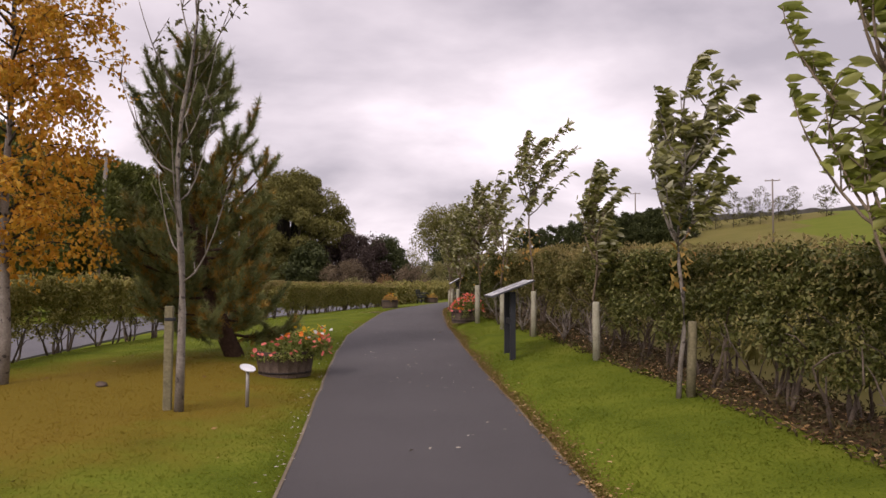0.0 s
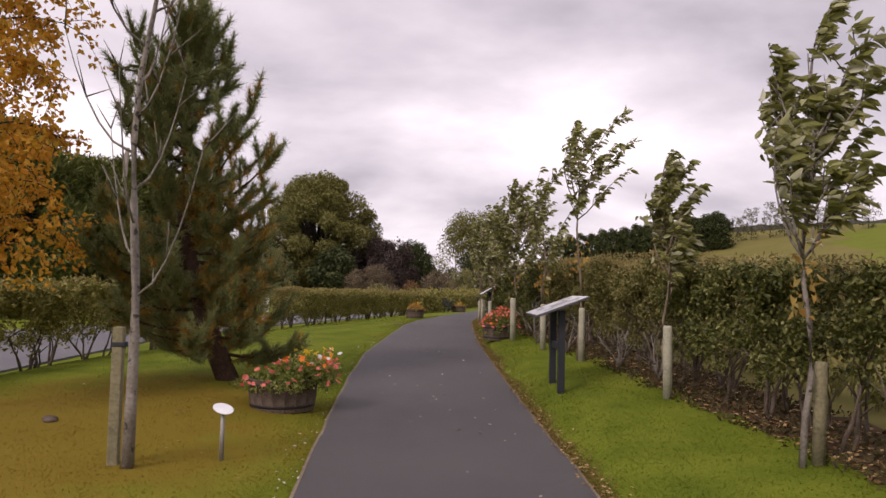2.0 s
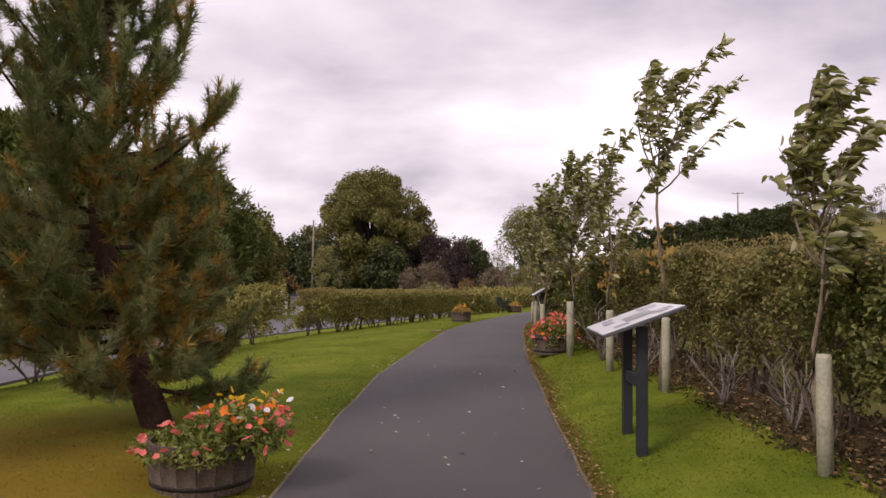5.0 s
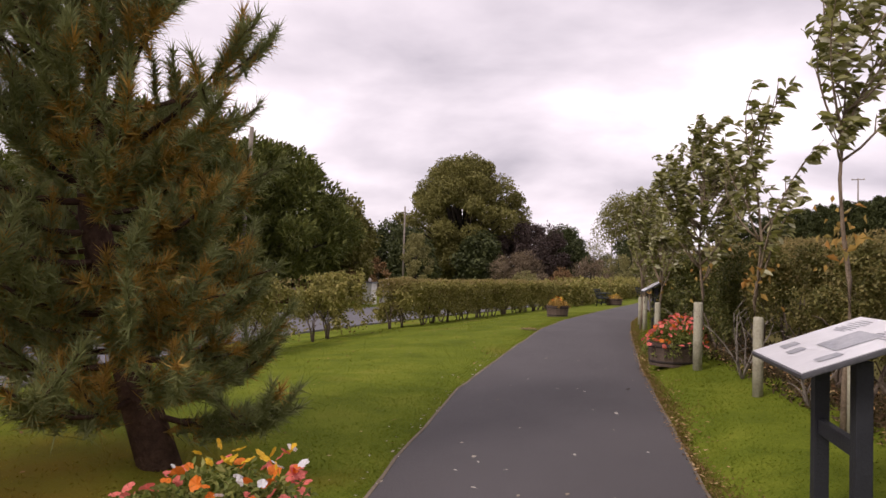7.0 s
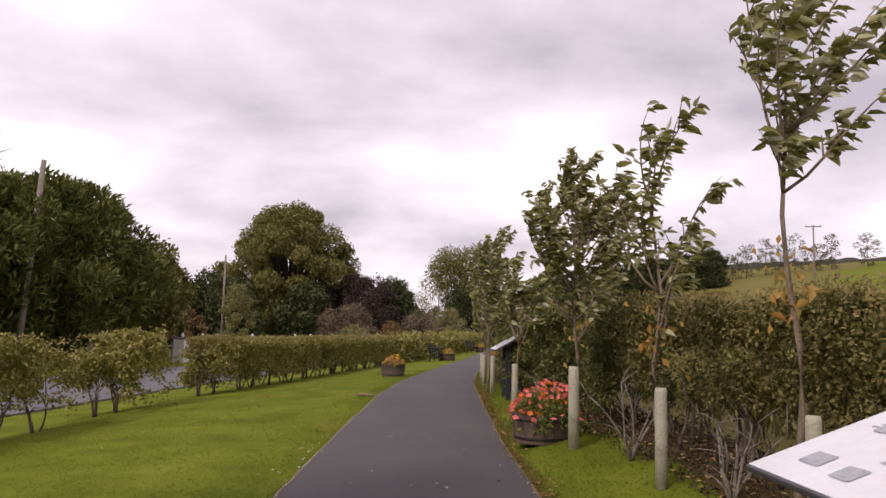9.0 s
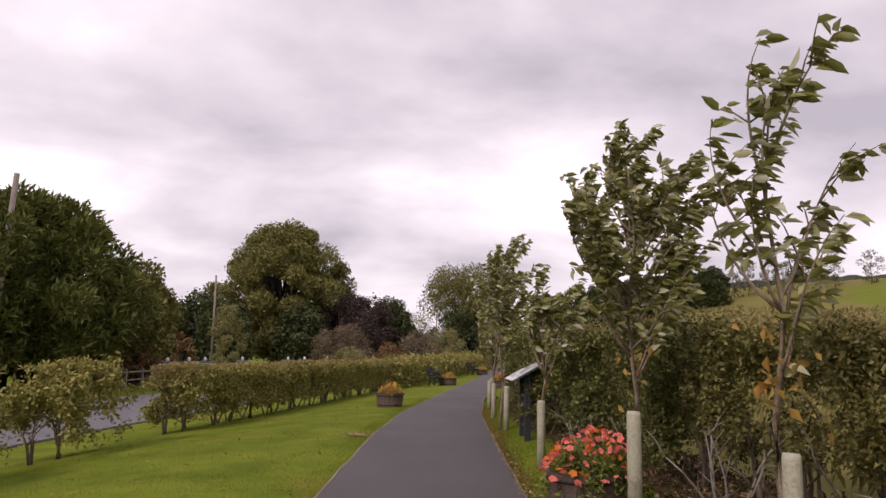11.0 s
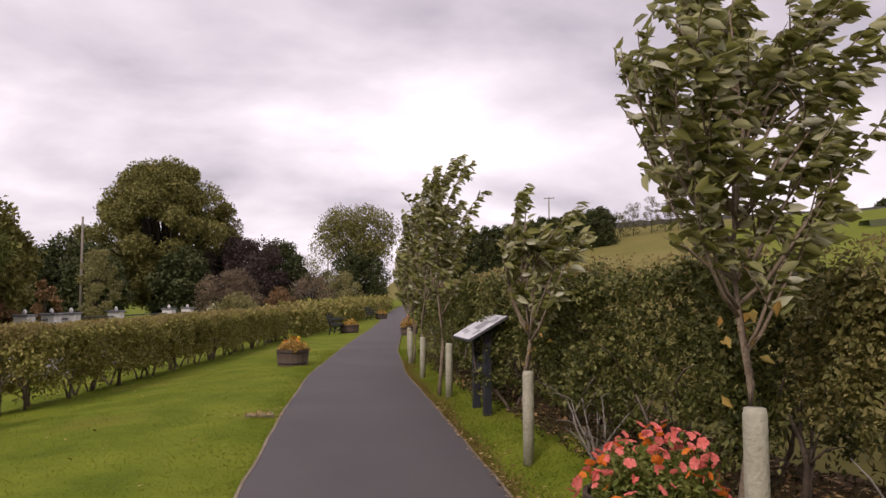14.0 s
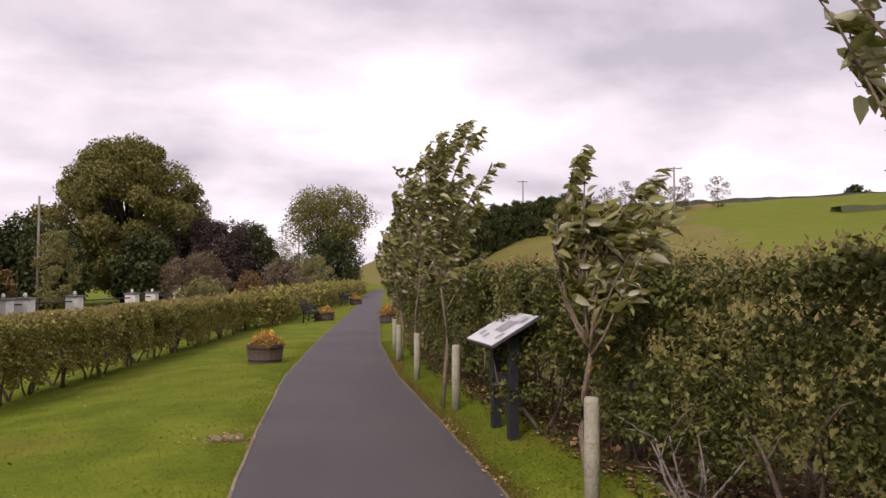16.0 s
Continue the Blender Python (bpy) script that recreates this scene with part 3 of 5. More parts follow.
# ---- young trees in the row ----
def young_tree(label, x, y, height, spread, seed, leaf_mat=YOUNG_LEAF, leaf=0.12, limbs=12, per_limb=40, lean=(0.0, 0.0), yellow=0, first=0.42, bark=YOUNG_BARK, wind=1.0, girth=0.03, skew=0.0):
    """A slim stem with long rising shoots, each a plume of leaves that streams to the lee side."""
    r = random.Random(seed)
    root = thing("young_tree", pose(x, y, ground_z(x, y) - 0.02), label, "tree", "young trees along the hedge")
    n = 9
    trunk = [Vector((lean[0] * (i / n) ** 1.6 * height + 0.03 * math.sin(i * 1.3 + seed), lean[1] * (i / n) * height + 0.03 * math.cos(i * 1.7 + seed), height * 0.84 * i / n)) for i in range(n + 1)]
    part("trunk", joined("trunk", [tube(trunk, [girth * (1 - 0.82 * i / n) for i in range(n + 1)])], bark), root)
    at, along = [], []

    def on_trunk(z):
        f = min(max(z / (height * 0.84), 0.0), 0.999) * n
        return trunk[int(f)].lerp(trunk[int(f) + 1], f - int(f))

    def clothe(pts, count, start=0.28):
        for _ in range(count):
            f = (start + (1 - start) * r.random() ** 0.9) * (len(pts) - 1)
            i = min(int(f), len(pts) - 2)
            p = pts[i].lerp(pts[i + 1], f - i)
            at.append(p + Vector((r.gauss(0, 0.018), r.gauss(0, 0.018), r.gauss(0, 0.018))))
            d = (pts[i + 1] - pts[i]).normalized()
            along.append(d * 0.35 + Vector((r.gauss(0.95 * wind, 0.45), r.gauss(-0.1, 0.5), r.gauss(-0.1, 0.34))))

    for k in range(limbs):
        e = spread * (2 * ((k * 0.618 + 0.31) % 1) - 1) * r.uniform(0.85, 1.15)
        deep = spread * 0.8 * (2 * ((k * 0.382 + seed * 0.17) % 1) - 1)
        rim = min(1.0, math.hypot(e, deep * 0.6) / spread)
        top = height * (1.0 - 0.30 * rim ** 1.5) * (1.0 if k % 3 == 0 else r.uniform(0.68, 0.98))
        e *= min(1.0, max(0.4, (top / height - 0.42) / 0.42))
        deep *= min(1.0, max(0.4, (top / height - 0.42) / 0.42))
        rise = r.uniform(0.55, 0.95) + 0.55 * abs(e)
        p = on_trunk(min(max(top - rise, first * height), height * 0.8))
        rise = max(0.3, top - p.z)
        pts = []
        for j in range(8):
            q = j / 7
            pts.append(p + Vector(((e + skew * spread - 0.5 * (p.x)) * q ** 0.75 + 0.20 * wind * q ** 3, deep * q ** 0.75, rise * (q ** 1.05 - 0.05 * wind * q ** 5))))
        limb = [tube(pts, [0.013 - 0.0015 * j for j in range(8)], 5)]
        clothe(pts, per_limb)
        for b in range(3):
            j = r.randint(2, 5)
            end = pts[j] + Vector((r.uniform(-0.22, 0.34), r.uniform(-0.25, 0.25), r.uniform(0.14, 0.34))) * (0.6 + spread * 0.4)
            twig = [pts[j], (pts[j] + end) / 2 + Vector((0, 0, 0.03)), end]
            limb.append(tube(twig, [0.007, 0.005, 0.002], 4))
            clothe(twig, per_limb // 4, 0.25)
        part("limb", joined("limb", limb, bark), root)
    clothe(trunk[int(n * (first + 0.12)):], per_limb, 0.1)
    at, along = np.array([tuple(p) for p in at]), np.array([tuple(p) for p in along])
    m = len(at)
    length = leaf * rng.uniform(0.6, 1.3, m)
    part("foliage", leaf_mesh("foliage", at, along, rng.normal(size=(m, 3)) + [0, -0.2, 0.9], length, length * 0.5, leaf_mat, 0.42, True), root)
    if yellow:
        p0 = trunk[int(n * 0.5)]
        spots = np.array(p0) + rng.normal(size=(yellow, 3)) * [0.09, 0.08, 0.2]
        part("yellow_leaves", scatter_leaves("yellow_leaves", spots, YELLOWING, leaf * 0.75, (0.3, 0, -0.6), 0.3), root, "orange and yellow withering leaves")
    return root


def stake(x, y, height, radius, mat=POST_WOOD, tilt=0.0, label="round pale timber tree stake in the verge"):
    root = thing("tree_stake", pose(x, y, ground_z(x, y) - 0.03, 0, tilt, 0), label, "stake", "tree stakes")
    v, f = lathe([(radius, 0), (radius * 1.02, height * 0.5), (radius, height - 0.012), (radius * 0.86, height + 0.02)], 14)
    part("post", joined("post", [(v, f)], mat), root)
    return root


young_tree("tall leafy whitebeam sapling with pale green leaves", 3.36, 5.75, 4.1, 1.1, 3, LIGHT_LEAF, 0.14, 18, 34, (-0.01, 0), 0, 0.3)
young_tree("wind-blown leafy sapling with a pale trunk", 2.90, 8.95, 3.95, 0.70, 5, YOUNG_LEAF, 0.125, 17, 46, (0.015, 0), 30, 0.42, PALE_BARK)
young_tree("slim wind-blown sapling beside a timber stake", 2.50, 12.0, 3.22, 0.46, 8, YOUNG_LEAF, 0.11, 11, 48, (0.01, 0), 0, 0.36)
young_tree("tall sparse sapling bending in the wind", 1.86, 15.3, 4.7, 0.84, 11, YOUNG_LEAF, 0.12, 13, 32, (-0.02, 0), 36, 0.5, skew=0.1)
young_tree("leaning sapling with yellowing lower leaves", 1.36, 17.05, 3.7, 0.8, 14, YOUNG_LEAF, 0.12, 10, 24, (0.0, 0), 34, 0.32)
young_tree("full leafy sapling above a flower barrel", 0.88, 18.95, 3.62, 1.0, 17, YOUNG_LEAF, 0.098, 32, 62, (0.0, 0), 16, 0.28, skew=-0.12)
young_tree("small wind-blown sapling with silvery leaves", 0.38, 21.9, 2.68, 0.5, 21, YOUNG_LEAF, 0.11, 13, 42, (-0.01, 0), 8, 0.38)
young_tree("tall bushy sapling with upright shoots", 0.0, 25.9, 3.8, 0.72, 24, YOUNG_LEAF, 0.105, 18, 52, (-0.01, 0), 0, 0.30)
young_tree("bushy sapling in the row by the path", -0.05, 28.6, 3.65, 0.85, 27, YOUNG_LEAF, 0.125, 16, 50, (0.02, 0), 0, 0.25)
young_tree("bushy sapling farther along the row", 0.0, 31.6, 3.1, 0.85, 31, YOUNG_LEAF, 0.13, 14, 50, (0.0, 0), 0, 0.25)
young_tree("drooping sapling at the end of the row", 0.15, 35.5, 3.2, 0.9, 33, YOUNG_LEAF, 0.14, 14, 48, (-0.02, 0), 0, 0.25)
young_tree("distant sapling along the path", 0.7, 41.0, 3.4, 1.0, 36, YOUNG_LEAF, 0.16, 12, 45, (0.0, 0), 0, 0.25)

for x, y, h, rad in ((2.50, 11.87, 0.86, 0.055), (1.87, 15.12, 0.88, 0.05), (1.36, 16.93, 0.87, 0.055), (0.84, 18.77, 0.92, 0.06), (0.33, 21.66, 0.80, 0.05),
                     (0.08, 25.56, 0.75, 0.05), (-0.07, 28.3, 0.72, 0.05), (-0.1, 31.2, 0.7, 0.05), (0.0, 33.4, 0.7, 0.05)):
    stake(x, y, h, rad)
stake(3.02, 9.02, 0.82, 0.05, OLD_WOOD, 2, "mossy timber stake behind a sapling")


def bare_shrub(x, y, height, seed):
    r = random.Random(seed)
    root = thing("bare_shrub", pose(x, y, ground_z(x, y) - 0.02), "leafless pale twiggy shrub at the hedge foot", "shrub", "bare shrubs")
    for k in range(6):
        a, p = k * 1.05 + r.uniform(-0.3, 0.3), Vector((0, 0, 0))
        d, pts, twigs = Vector((math.cos(a) * 0.35, math.sin(a) * 0.35, 1)), [], []
        for i in range(6):
            pts.append(p.copy())
            p += d.normalized() * height / 5
            d += Vector((r.uniform(-0.35, 0.35), r.uniform(-0.35, 0.35), 0))
            end = p + Vector((r.uniform(-0.22, 0.22), r.uniform(-0.22, 0.22), r.uniform(0.05, 0.22)))
            twigs.append(tube([p, (p + end) / 2 + Vector((0, 0, 0.02)), end], [0.006, 0.004, 0.002], 4))
        part("stem", joined("stem", [tube(pts, [0.015 - 0.002 * i for i in range(6)], 6)] + twigs[:-1], PALE_BARK), root)


bare_shrub(1.32, 18.0, 0.85, 1)
bare_shrub(1.75, 16.3, 0.7, 2)
bare_shrub(0.78, 21.2, 0.6, 3)
bare_shrub(2.66, 13.1, 0.65, 4)
bare_shrub(2.34, 14.3, 0.6, 5)


# ---- bare tree and its stake ----
def bare_tree(x, y):
    r = random.Random(4)
    root = thing("bare_tree", pose(x, y, ground_z(x, y) - 0.03), "slender pale-barked tree, nearly leafless, by a stake", "tree")
    H, n = 5.3, 10
    trunk = [Vector((0.015 * i * math.sin(i), 0.02 * math.cos(i * 1.4), H * i / n)) for i in range(n + 1)]
    part("trunk", joined("trunk", [tube(trunk, [0.052 * (1 - 0.85 * (i / n) ** 0.8) for i in range(n + 1)], 9)], PALE_BARK), root)
    at = []
    for k in range(13):
        s = 0.26 + 0.71 * k / 13
        i = min(int(s * n), n - 1)
        p = trunk[i].lerp(trunk[i + 1], s * n - i)
        a = k * 2.39 + r.uniform(-0.3, 0.3)
        reach = (0.82 - 0.5 * s) * r.uniform(0.75, 1.2)
        pts = [p + Vector((math.cos(a) * reach * q ** 0.8, math.sin(a) * reach * q ** 0.8, 1.1 * (1.2 - 0.5 * s) * q ** 1.3 * (0.7 + 0.3 * q))) for q in (0, 0.2, 0.4, 0.6, 0.8, 1)]
        wood = [tube(pts, [0.012 - 0.0018 * j for j in range(6)], 5)]
        for b in range(4):
            j = r.randint(1, 5)
            end = pts[j] + Vector((r.uniform(-0.2, 0.25), r.uniform(-0.2, 0.2), r.uniform(0.12, 0.38)))
            wood.append(tube([pts[j], (pts[j] + end) / 2, end], [0.007, 0.005, 0.002], 4))
            if s > 0.62:
                at += [tuple(end + Vector((r.gauss(0, 0.05), r.gauss(0, 0.05), r.gauss(0, 0.05)))) for _ in range(7)]
        part("limb", joined("limb", wood, PALE_BARK), root)
    part("foliage", scatter_leaves("foliage", np.array(at), OLIVE_TREE, 0.07, (0.5, 0, 0), 0.3), root, "few small remaining leaves")


bare_tree(-2.43, 8.62)
root = thing("tree_stake", pose(-2.58, 8.70, ground_z(-2.58, 8.7) - 0.03, 0, 0, 8), "square weathered timber stake strapped to a tree", "stake")
part("post", bm_mesh("post", block(0.085, 0.075, 1.12, 0.01, pose(0, 0, 0.56)), OLD_WOOD), root)
part("rubber_tie", bm_mesh("rubber_tie", block(0.10, 0.09, 0.035, 0.006, pose(0.01, 0, 0.98)), DARK_PAINT), root, "black rubber tie")


# ---- pine ----
def pine(x, y):
    r = random.Random(12)
    root = thing("pine_tree", pose(x, y, ground_z(x, y) - 0.05), "bushy young pine with dark and rusty needles", "tree")
    H, n = 5.3, 11
    trunk = [Vector((0.16 - 0.82 * (1 - math.exp(-i / 2.6)) + 0.03 * math.sin(i * 1.1), 0.05 * math.sin(i), H * 0.97 * i / n)) for i in range(n + 1)]
    trunk[0] = Vector((0.16, 0, 0))
    part("trunk", joined("trunk", [tube(trunk, [0.145 * (1 - 0.9 * i / n) + 0.01 for i in range(n + 1)], 10)], PINE_BARK), root)
    tips, dirs, old = [], [], []
    for k in range(104):
        s = 0.085 + 0.90 * (k / 104) ** 0.95
        i = min(int(s * n), n - 1)
        p = trunk[i].lerp(trunk[i + 1], s * n - i)
        a = k * 2.399 + r.uniform(-0.35, 0.35)
        if s > 0.42 and k % 5 in (1, 3):
            continue
        profile = interp(s, [(0.0, 1.0), (0.12, 1.22), (0.3, 1.34), (0.45, 1.36), (0.6, 1.14), (0.75, 0.82), (0.88, 0.42), (1, 0.15)])
        reach = profile * r.uniform(0.72, 1.12)
        climb = reach * interp(s, [(0, -0.06), (0.2, 0.22), (0.5, 0.62), (0.8, 1.0), (1, 1.4)]) * r.uniform(0.7, 1.3)
        pts = [p + Vector((math.cos(a) * reach * q, math.sin(a) * reach * q, climb * q ** 1.5 - 0.10 * math.sin(q * 3))) for q in (0, 0.17, 0.34, 0.5, 0.67, 0.84, 1)]
        wood = [tube(pts, [0.030 - 0.0038 * j for j in range(7)], 5)]
        shoots = [(pts[-1], pts[-1] - pts[-2])]
        for b in range(13 if s < 0.45 else 8):
            f = r.uniform(1.3, 6.0)
            j = min(int(f), 5)
            q = pts[j].lerp(pts[j + 1], f - j)
            side = (pts[j + 1] - pts[j]).normalized() + Vector((r.gauss(0, 0.7), r.gauss(0, 0.7), r.gauss(0.45, 0.4)))
            end = q + side.normalized() * r.uniform(0.18, 0.42)
            wood.append(tube([q, (q + end) / 2, end], [0.011, 0.009, 0.006], 4))
            shoots.append((end, end - q))
            shoots.append(((q + end) / 2, end - q))
        part("limb", joined("limb", wood, PINE_BARK), root)
        for e, d in shoots:
            d = (d.normalized() + Vector((0, 0, 0.35))).normalized()
            for h in range(3):
                tips.append(tuple(e - d * 0.11 * h))
                dirs.append(tuple(d))
                inner = (Vector((e.x, e.y)).length < profile * 0.55)
                old.append(r.random() < ((0.42 if inner else 0.14) if s < 0.6 else 0.05))
    tips, dirs, old = np.array(tips), np.array(dirs), np.array(old)
    for name, pick, mat in (("needles", ~old, NEEDLE), ("old_needles", old, NEEDLE_OLD)):
        c, d = np.repeat(tips[pick], 46, 0), np.repeat(dirs[pick], 46, 0)
        m = len(c)
        c = c + d * rng.uniform(-0.06, 0.06, (m, 1))
        out = unit(rng.normal(size=(m, 3)) * 0.55 + d * 0.85)
        L = rng.uniform(0.085, 0.16, (m, 1))
        side = unit(np.cross(out, rng.normal(size=(m, 3)))) * 0.0055
        tri = np.stack([c - side, c + side, c + out * L], 1).reshape(-1, 3)
        part(name, array_mesh(name, tri, np.arange(m * 3).reshape(-1, 3), mat), root)


pine(-3.35, 12.95)


# ---- golden birch ----
def birch(x, y):
    r = random.Random(9)
    root = thing("birch_tree", pose(x, y, ground_z(x, y) - 0.03), "birch in golden orange autumn leaf", "tree")
    H, n = 7.4, 12
    trunk = [Vector((0.04 * math.sin(i), 0.04 * math.cos(i * 1.2), H * i / n)) for i in range(n + 1)]
    part("trunk", joined("trunk", [tube(trunk, [0.075 * (1 - 0.9 * i / n) for i in range(n + 1)], 9)], PALE_BARK), root)
    at = []
    for k in range(64):
        s = 0.22 + 0.76 * k / 64
        i = min(int(s * n), n - 1)
        p = trunk[i].lerp(trunk[i + 1], s * n - i)
        a = k * 2.4 + r.uniform(-0.3, 0.3)
        reach = interp(s, [(0.2, 1.4), (0.4, 1.75), (0.6, 1.5), (0.8, 1.05), (1, 0.3)]) * r.uniform(0.7, 1.12)
        pts = [p + Vector((math.cos(a) * reach * q, math.sin(a) * reach * q, reach * (0.85 * q - 0.75 * q * q))) for q in (0, 0.25, 0.5, 0.75, 1)]
        wood = [tube(pts, [0.018, 0.014, 0.010, 0.006, 0.003], 5)]
        for b in range(12):
            f = r.uniform(0.8, 4)
            j = min(int(f), 3)
            q = pts[j].lerp(pts[j + 1], f - j)
            end = q + Vector((r.gauss(0.05, 0.2), r.gauss(0, 0.2), r.uniform(-0.55, 0.15)))
            wood.append(tube([q, (q + end) / 2 + Vector((0, 0, 0.04)), end], [0.005, 0.004, 0.002], 3))
            for _ in range(26):
                at.append(tuple(q.lerp(end, r.random()) + Vector((r.gauss(0, 0.06), r.gauss(0, 0.06), r.gauss(0, 0.06)))))
        part("limb", joined("limb", wood, FAR_BARK), root)
    part("foliage", scatter_leaves("foliage", np.array(at), BIRCH_LEAF, 0.075, (0.35, 0, -0.5), 0.3, 0.75), root)


birch(-5.55, 10.5)


# ---- information boards ----
def board(label, x, y, turn, lean, length=1.22, width=0.72, top=1.04):
    root = thing("information_board", pose(x, y, ground_z(x, y), 0, 0, turn), label, "information board", "information boards")
    apart = length * 0.303
    for dy in (-apart, apart):
        part("post", bm_mesh("post", block(0.085, 0.10, top + 0.12, 0.006, pose(0.02, dy, top / 2 - 0.06)), DARK_PAINT), root, "dark painted square timber post")
    part("rail", bm_mesh("rail", block(0.05, apart * 2 - 0.09, 0.09, 0.006, pose(0.02, 0, top * 0.54)), DARK_PAINT), root)
    tilt = pose(0.0, 0, top + 0.05, 0, -lean, 0) @ Matrix.Diagonal((width / 0.72, length / 1.22, 1, 1))
    plate = part("panel", bm_mesh("panel", block(0.72, 1.22, 0.03, 0.008), PANEL_BACK), root, m=tilt)
    part("printed_sheet", bm_mesh("printed_sheet", block(0.695, 1.195, 0.006, 0.002, pose(0, 0, 0.017)), PANEL_WHITE), plate, "glossy white printed sheet")
    r = random.Random(3)
    for sx, sy, w, h in ((0.04, -0.12, 0.26, 0.40), (-0.17, 0.34, 0.10, 0.15), (-0.2, 0.08, 0.10, 0.13), (0.15, 0.36, 0.07, 0.11), (0.20, -0.42, 0.10, 0.16), (-0.16, -0.42, 0.13, 0.12)):
        verts, faces = [], []
        for q in range(18):
            a = 2 * math.pi * q / 18
            k = r.uniform(0.94, 1.02)
            verts.append((sx + math.copysign(abs(math.cos(a)) ** 0.12, math.cos(a)) * w / 2 * k, sy + math.copysign(abs(math.sin(a)) ** 0.12, math.sin(a)) * h / 2 * k, 0.0235))
        part("picture", mesh_from("picture", verts, [tuple(range(18))], [PANEL_INK]), plate, "grey printed picture")
    for q in range(14):
        col, row = divmod(q, 7)
        part("text_line", bm_mesh("text_line", block(0.010, 0.20 + 0.05 * ((q * 7) % 3), 0.001, 0, pose(0.29 - row * 0.027, 0.40 - col * 0.72 - (0.0 if col else 0.08), 0.0225)), PANEL_INK), plate)
    return root


board("slanted white information board on two dark posts", 1.27, 12.97, 4, 21)
board("slanted white information board against the hedge", 0.27, 24.0, 5, 30, 0.86, 0.54, 0.94)

# ---- small disc sign ----
root = thing("plant_label", pose(-1.85, 9.12, ground_z(-1.85, 9.12) - 0.02, 0, 0, -20), "small tilted white disc on a grey stem", "plant label")
part("stem", joined("stem", [tube([(0, 0, 0), (0, 0, 0.45)], [0.021, 0.018], 10)], GREY_METAL), root)
v, f = lathe([(0.075, 0), (0.082, 0.003), (0.082, 0.009), (0.075, 0.012)], 22)
disc = part("disc", joined("disc", [([(p[0] * 1.15, p[1] * 0.95, p[2]) for p in v], f)], PANEL_WHITE, False), root, m=pose(0, 0, 0.452, 13, 20, 0))


# ---- barrels of flowers ----
def flower_mesh(mat, size, seed):
    r = random.Random(seed)
    verts, faces = [(0, 0, 0)], []
    for k in range(5):
        a = k * 2 * math.pi / 5 + r.uniform(-0.1, 0.1)
        o = len(verts)
        for da, rad, z in ((-0.66, 0.86, 0.40), (-0.24, 1.05, 0.28), (0.24, 1.05, 0.22), (0.66, 0.86, 0.38)):
            verts.append((math.cos(a + da) * rad * size, math.sin(a + da) * rad * size, z * size))
        faces += [(0, o, o + 1), (0, o + 1, o + 2), (0, o + 2, o + 3)]
    return mesh_from("flower", verts, faces, [mat])


BLOOMS = {m.name: [flower_mesh(m, s, k) for k, s in enumerate((0.024, 0.030, 0.037))] for m in (CORAL, ORANGE, YELLOW, WHITE_PETAL)}


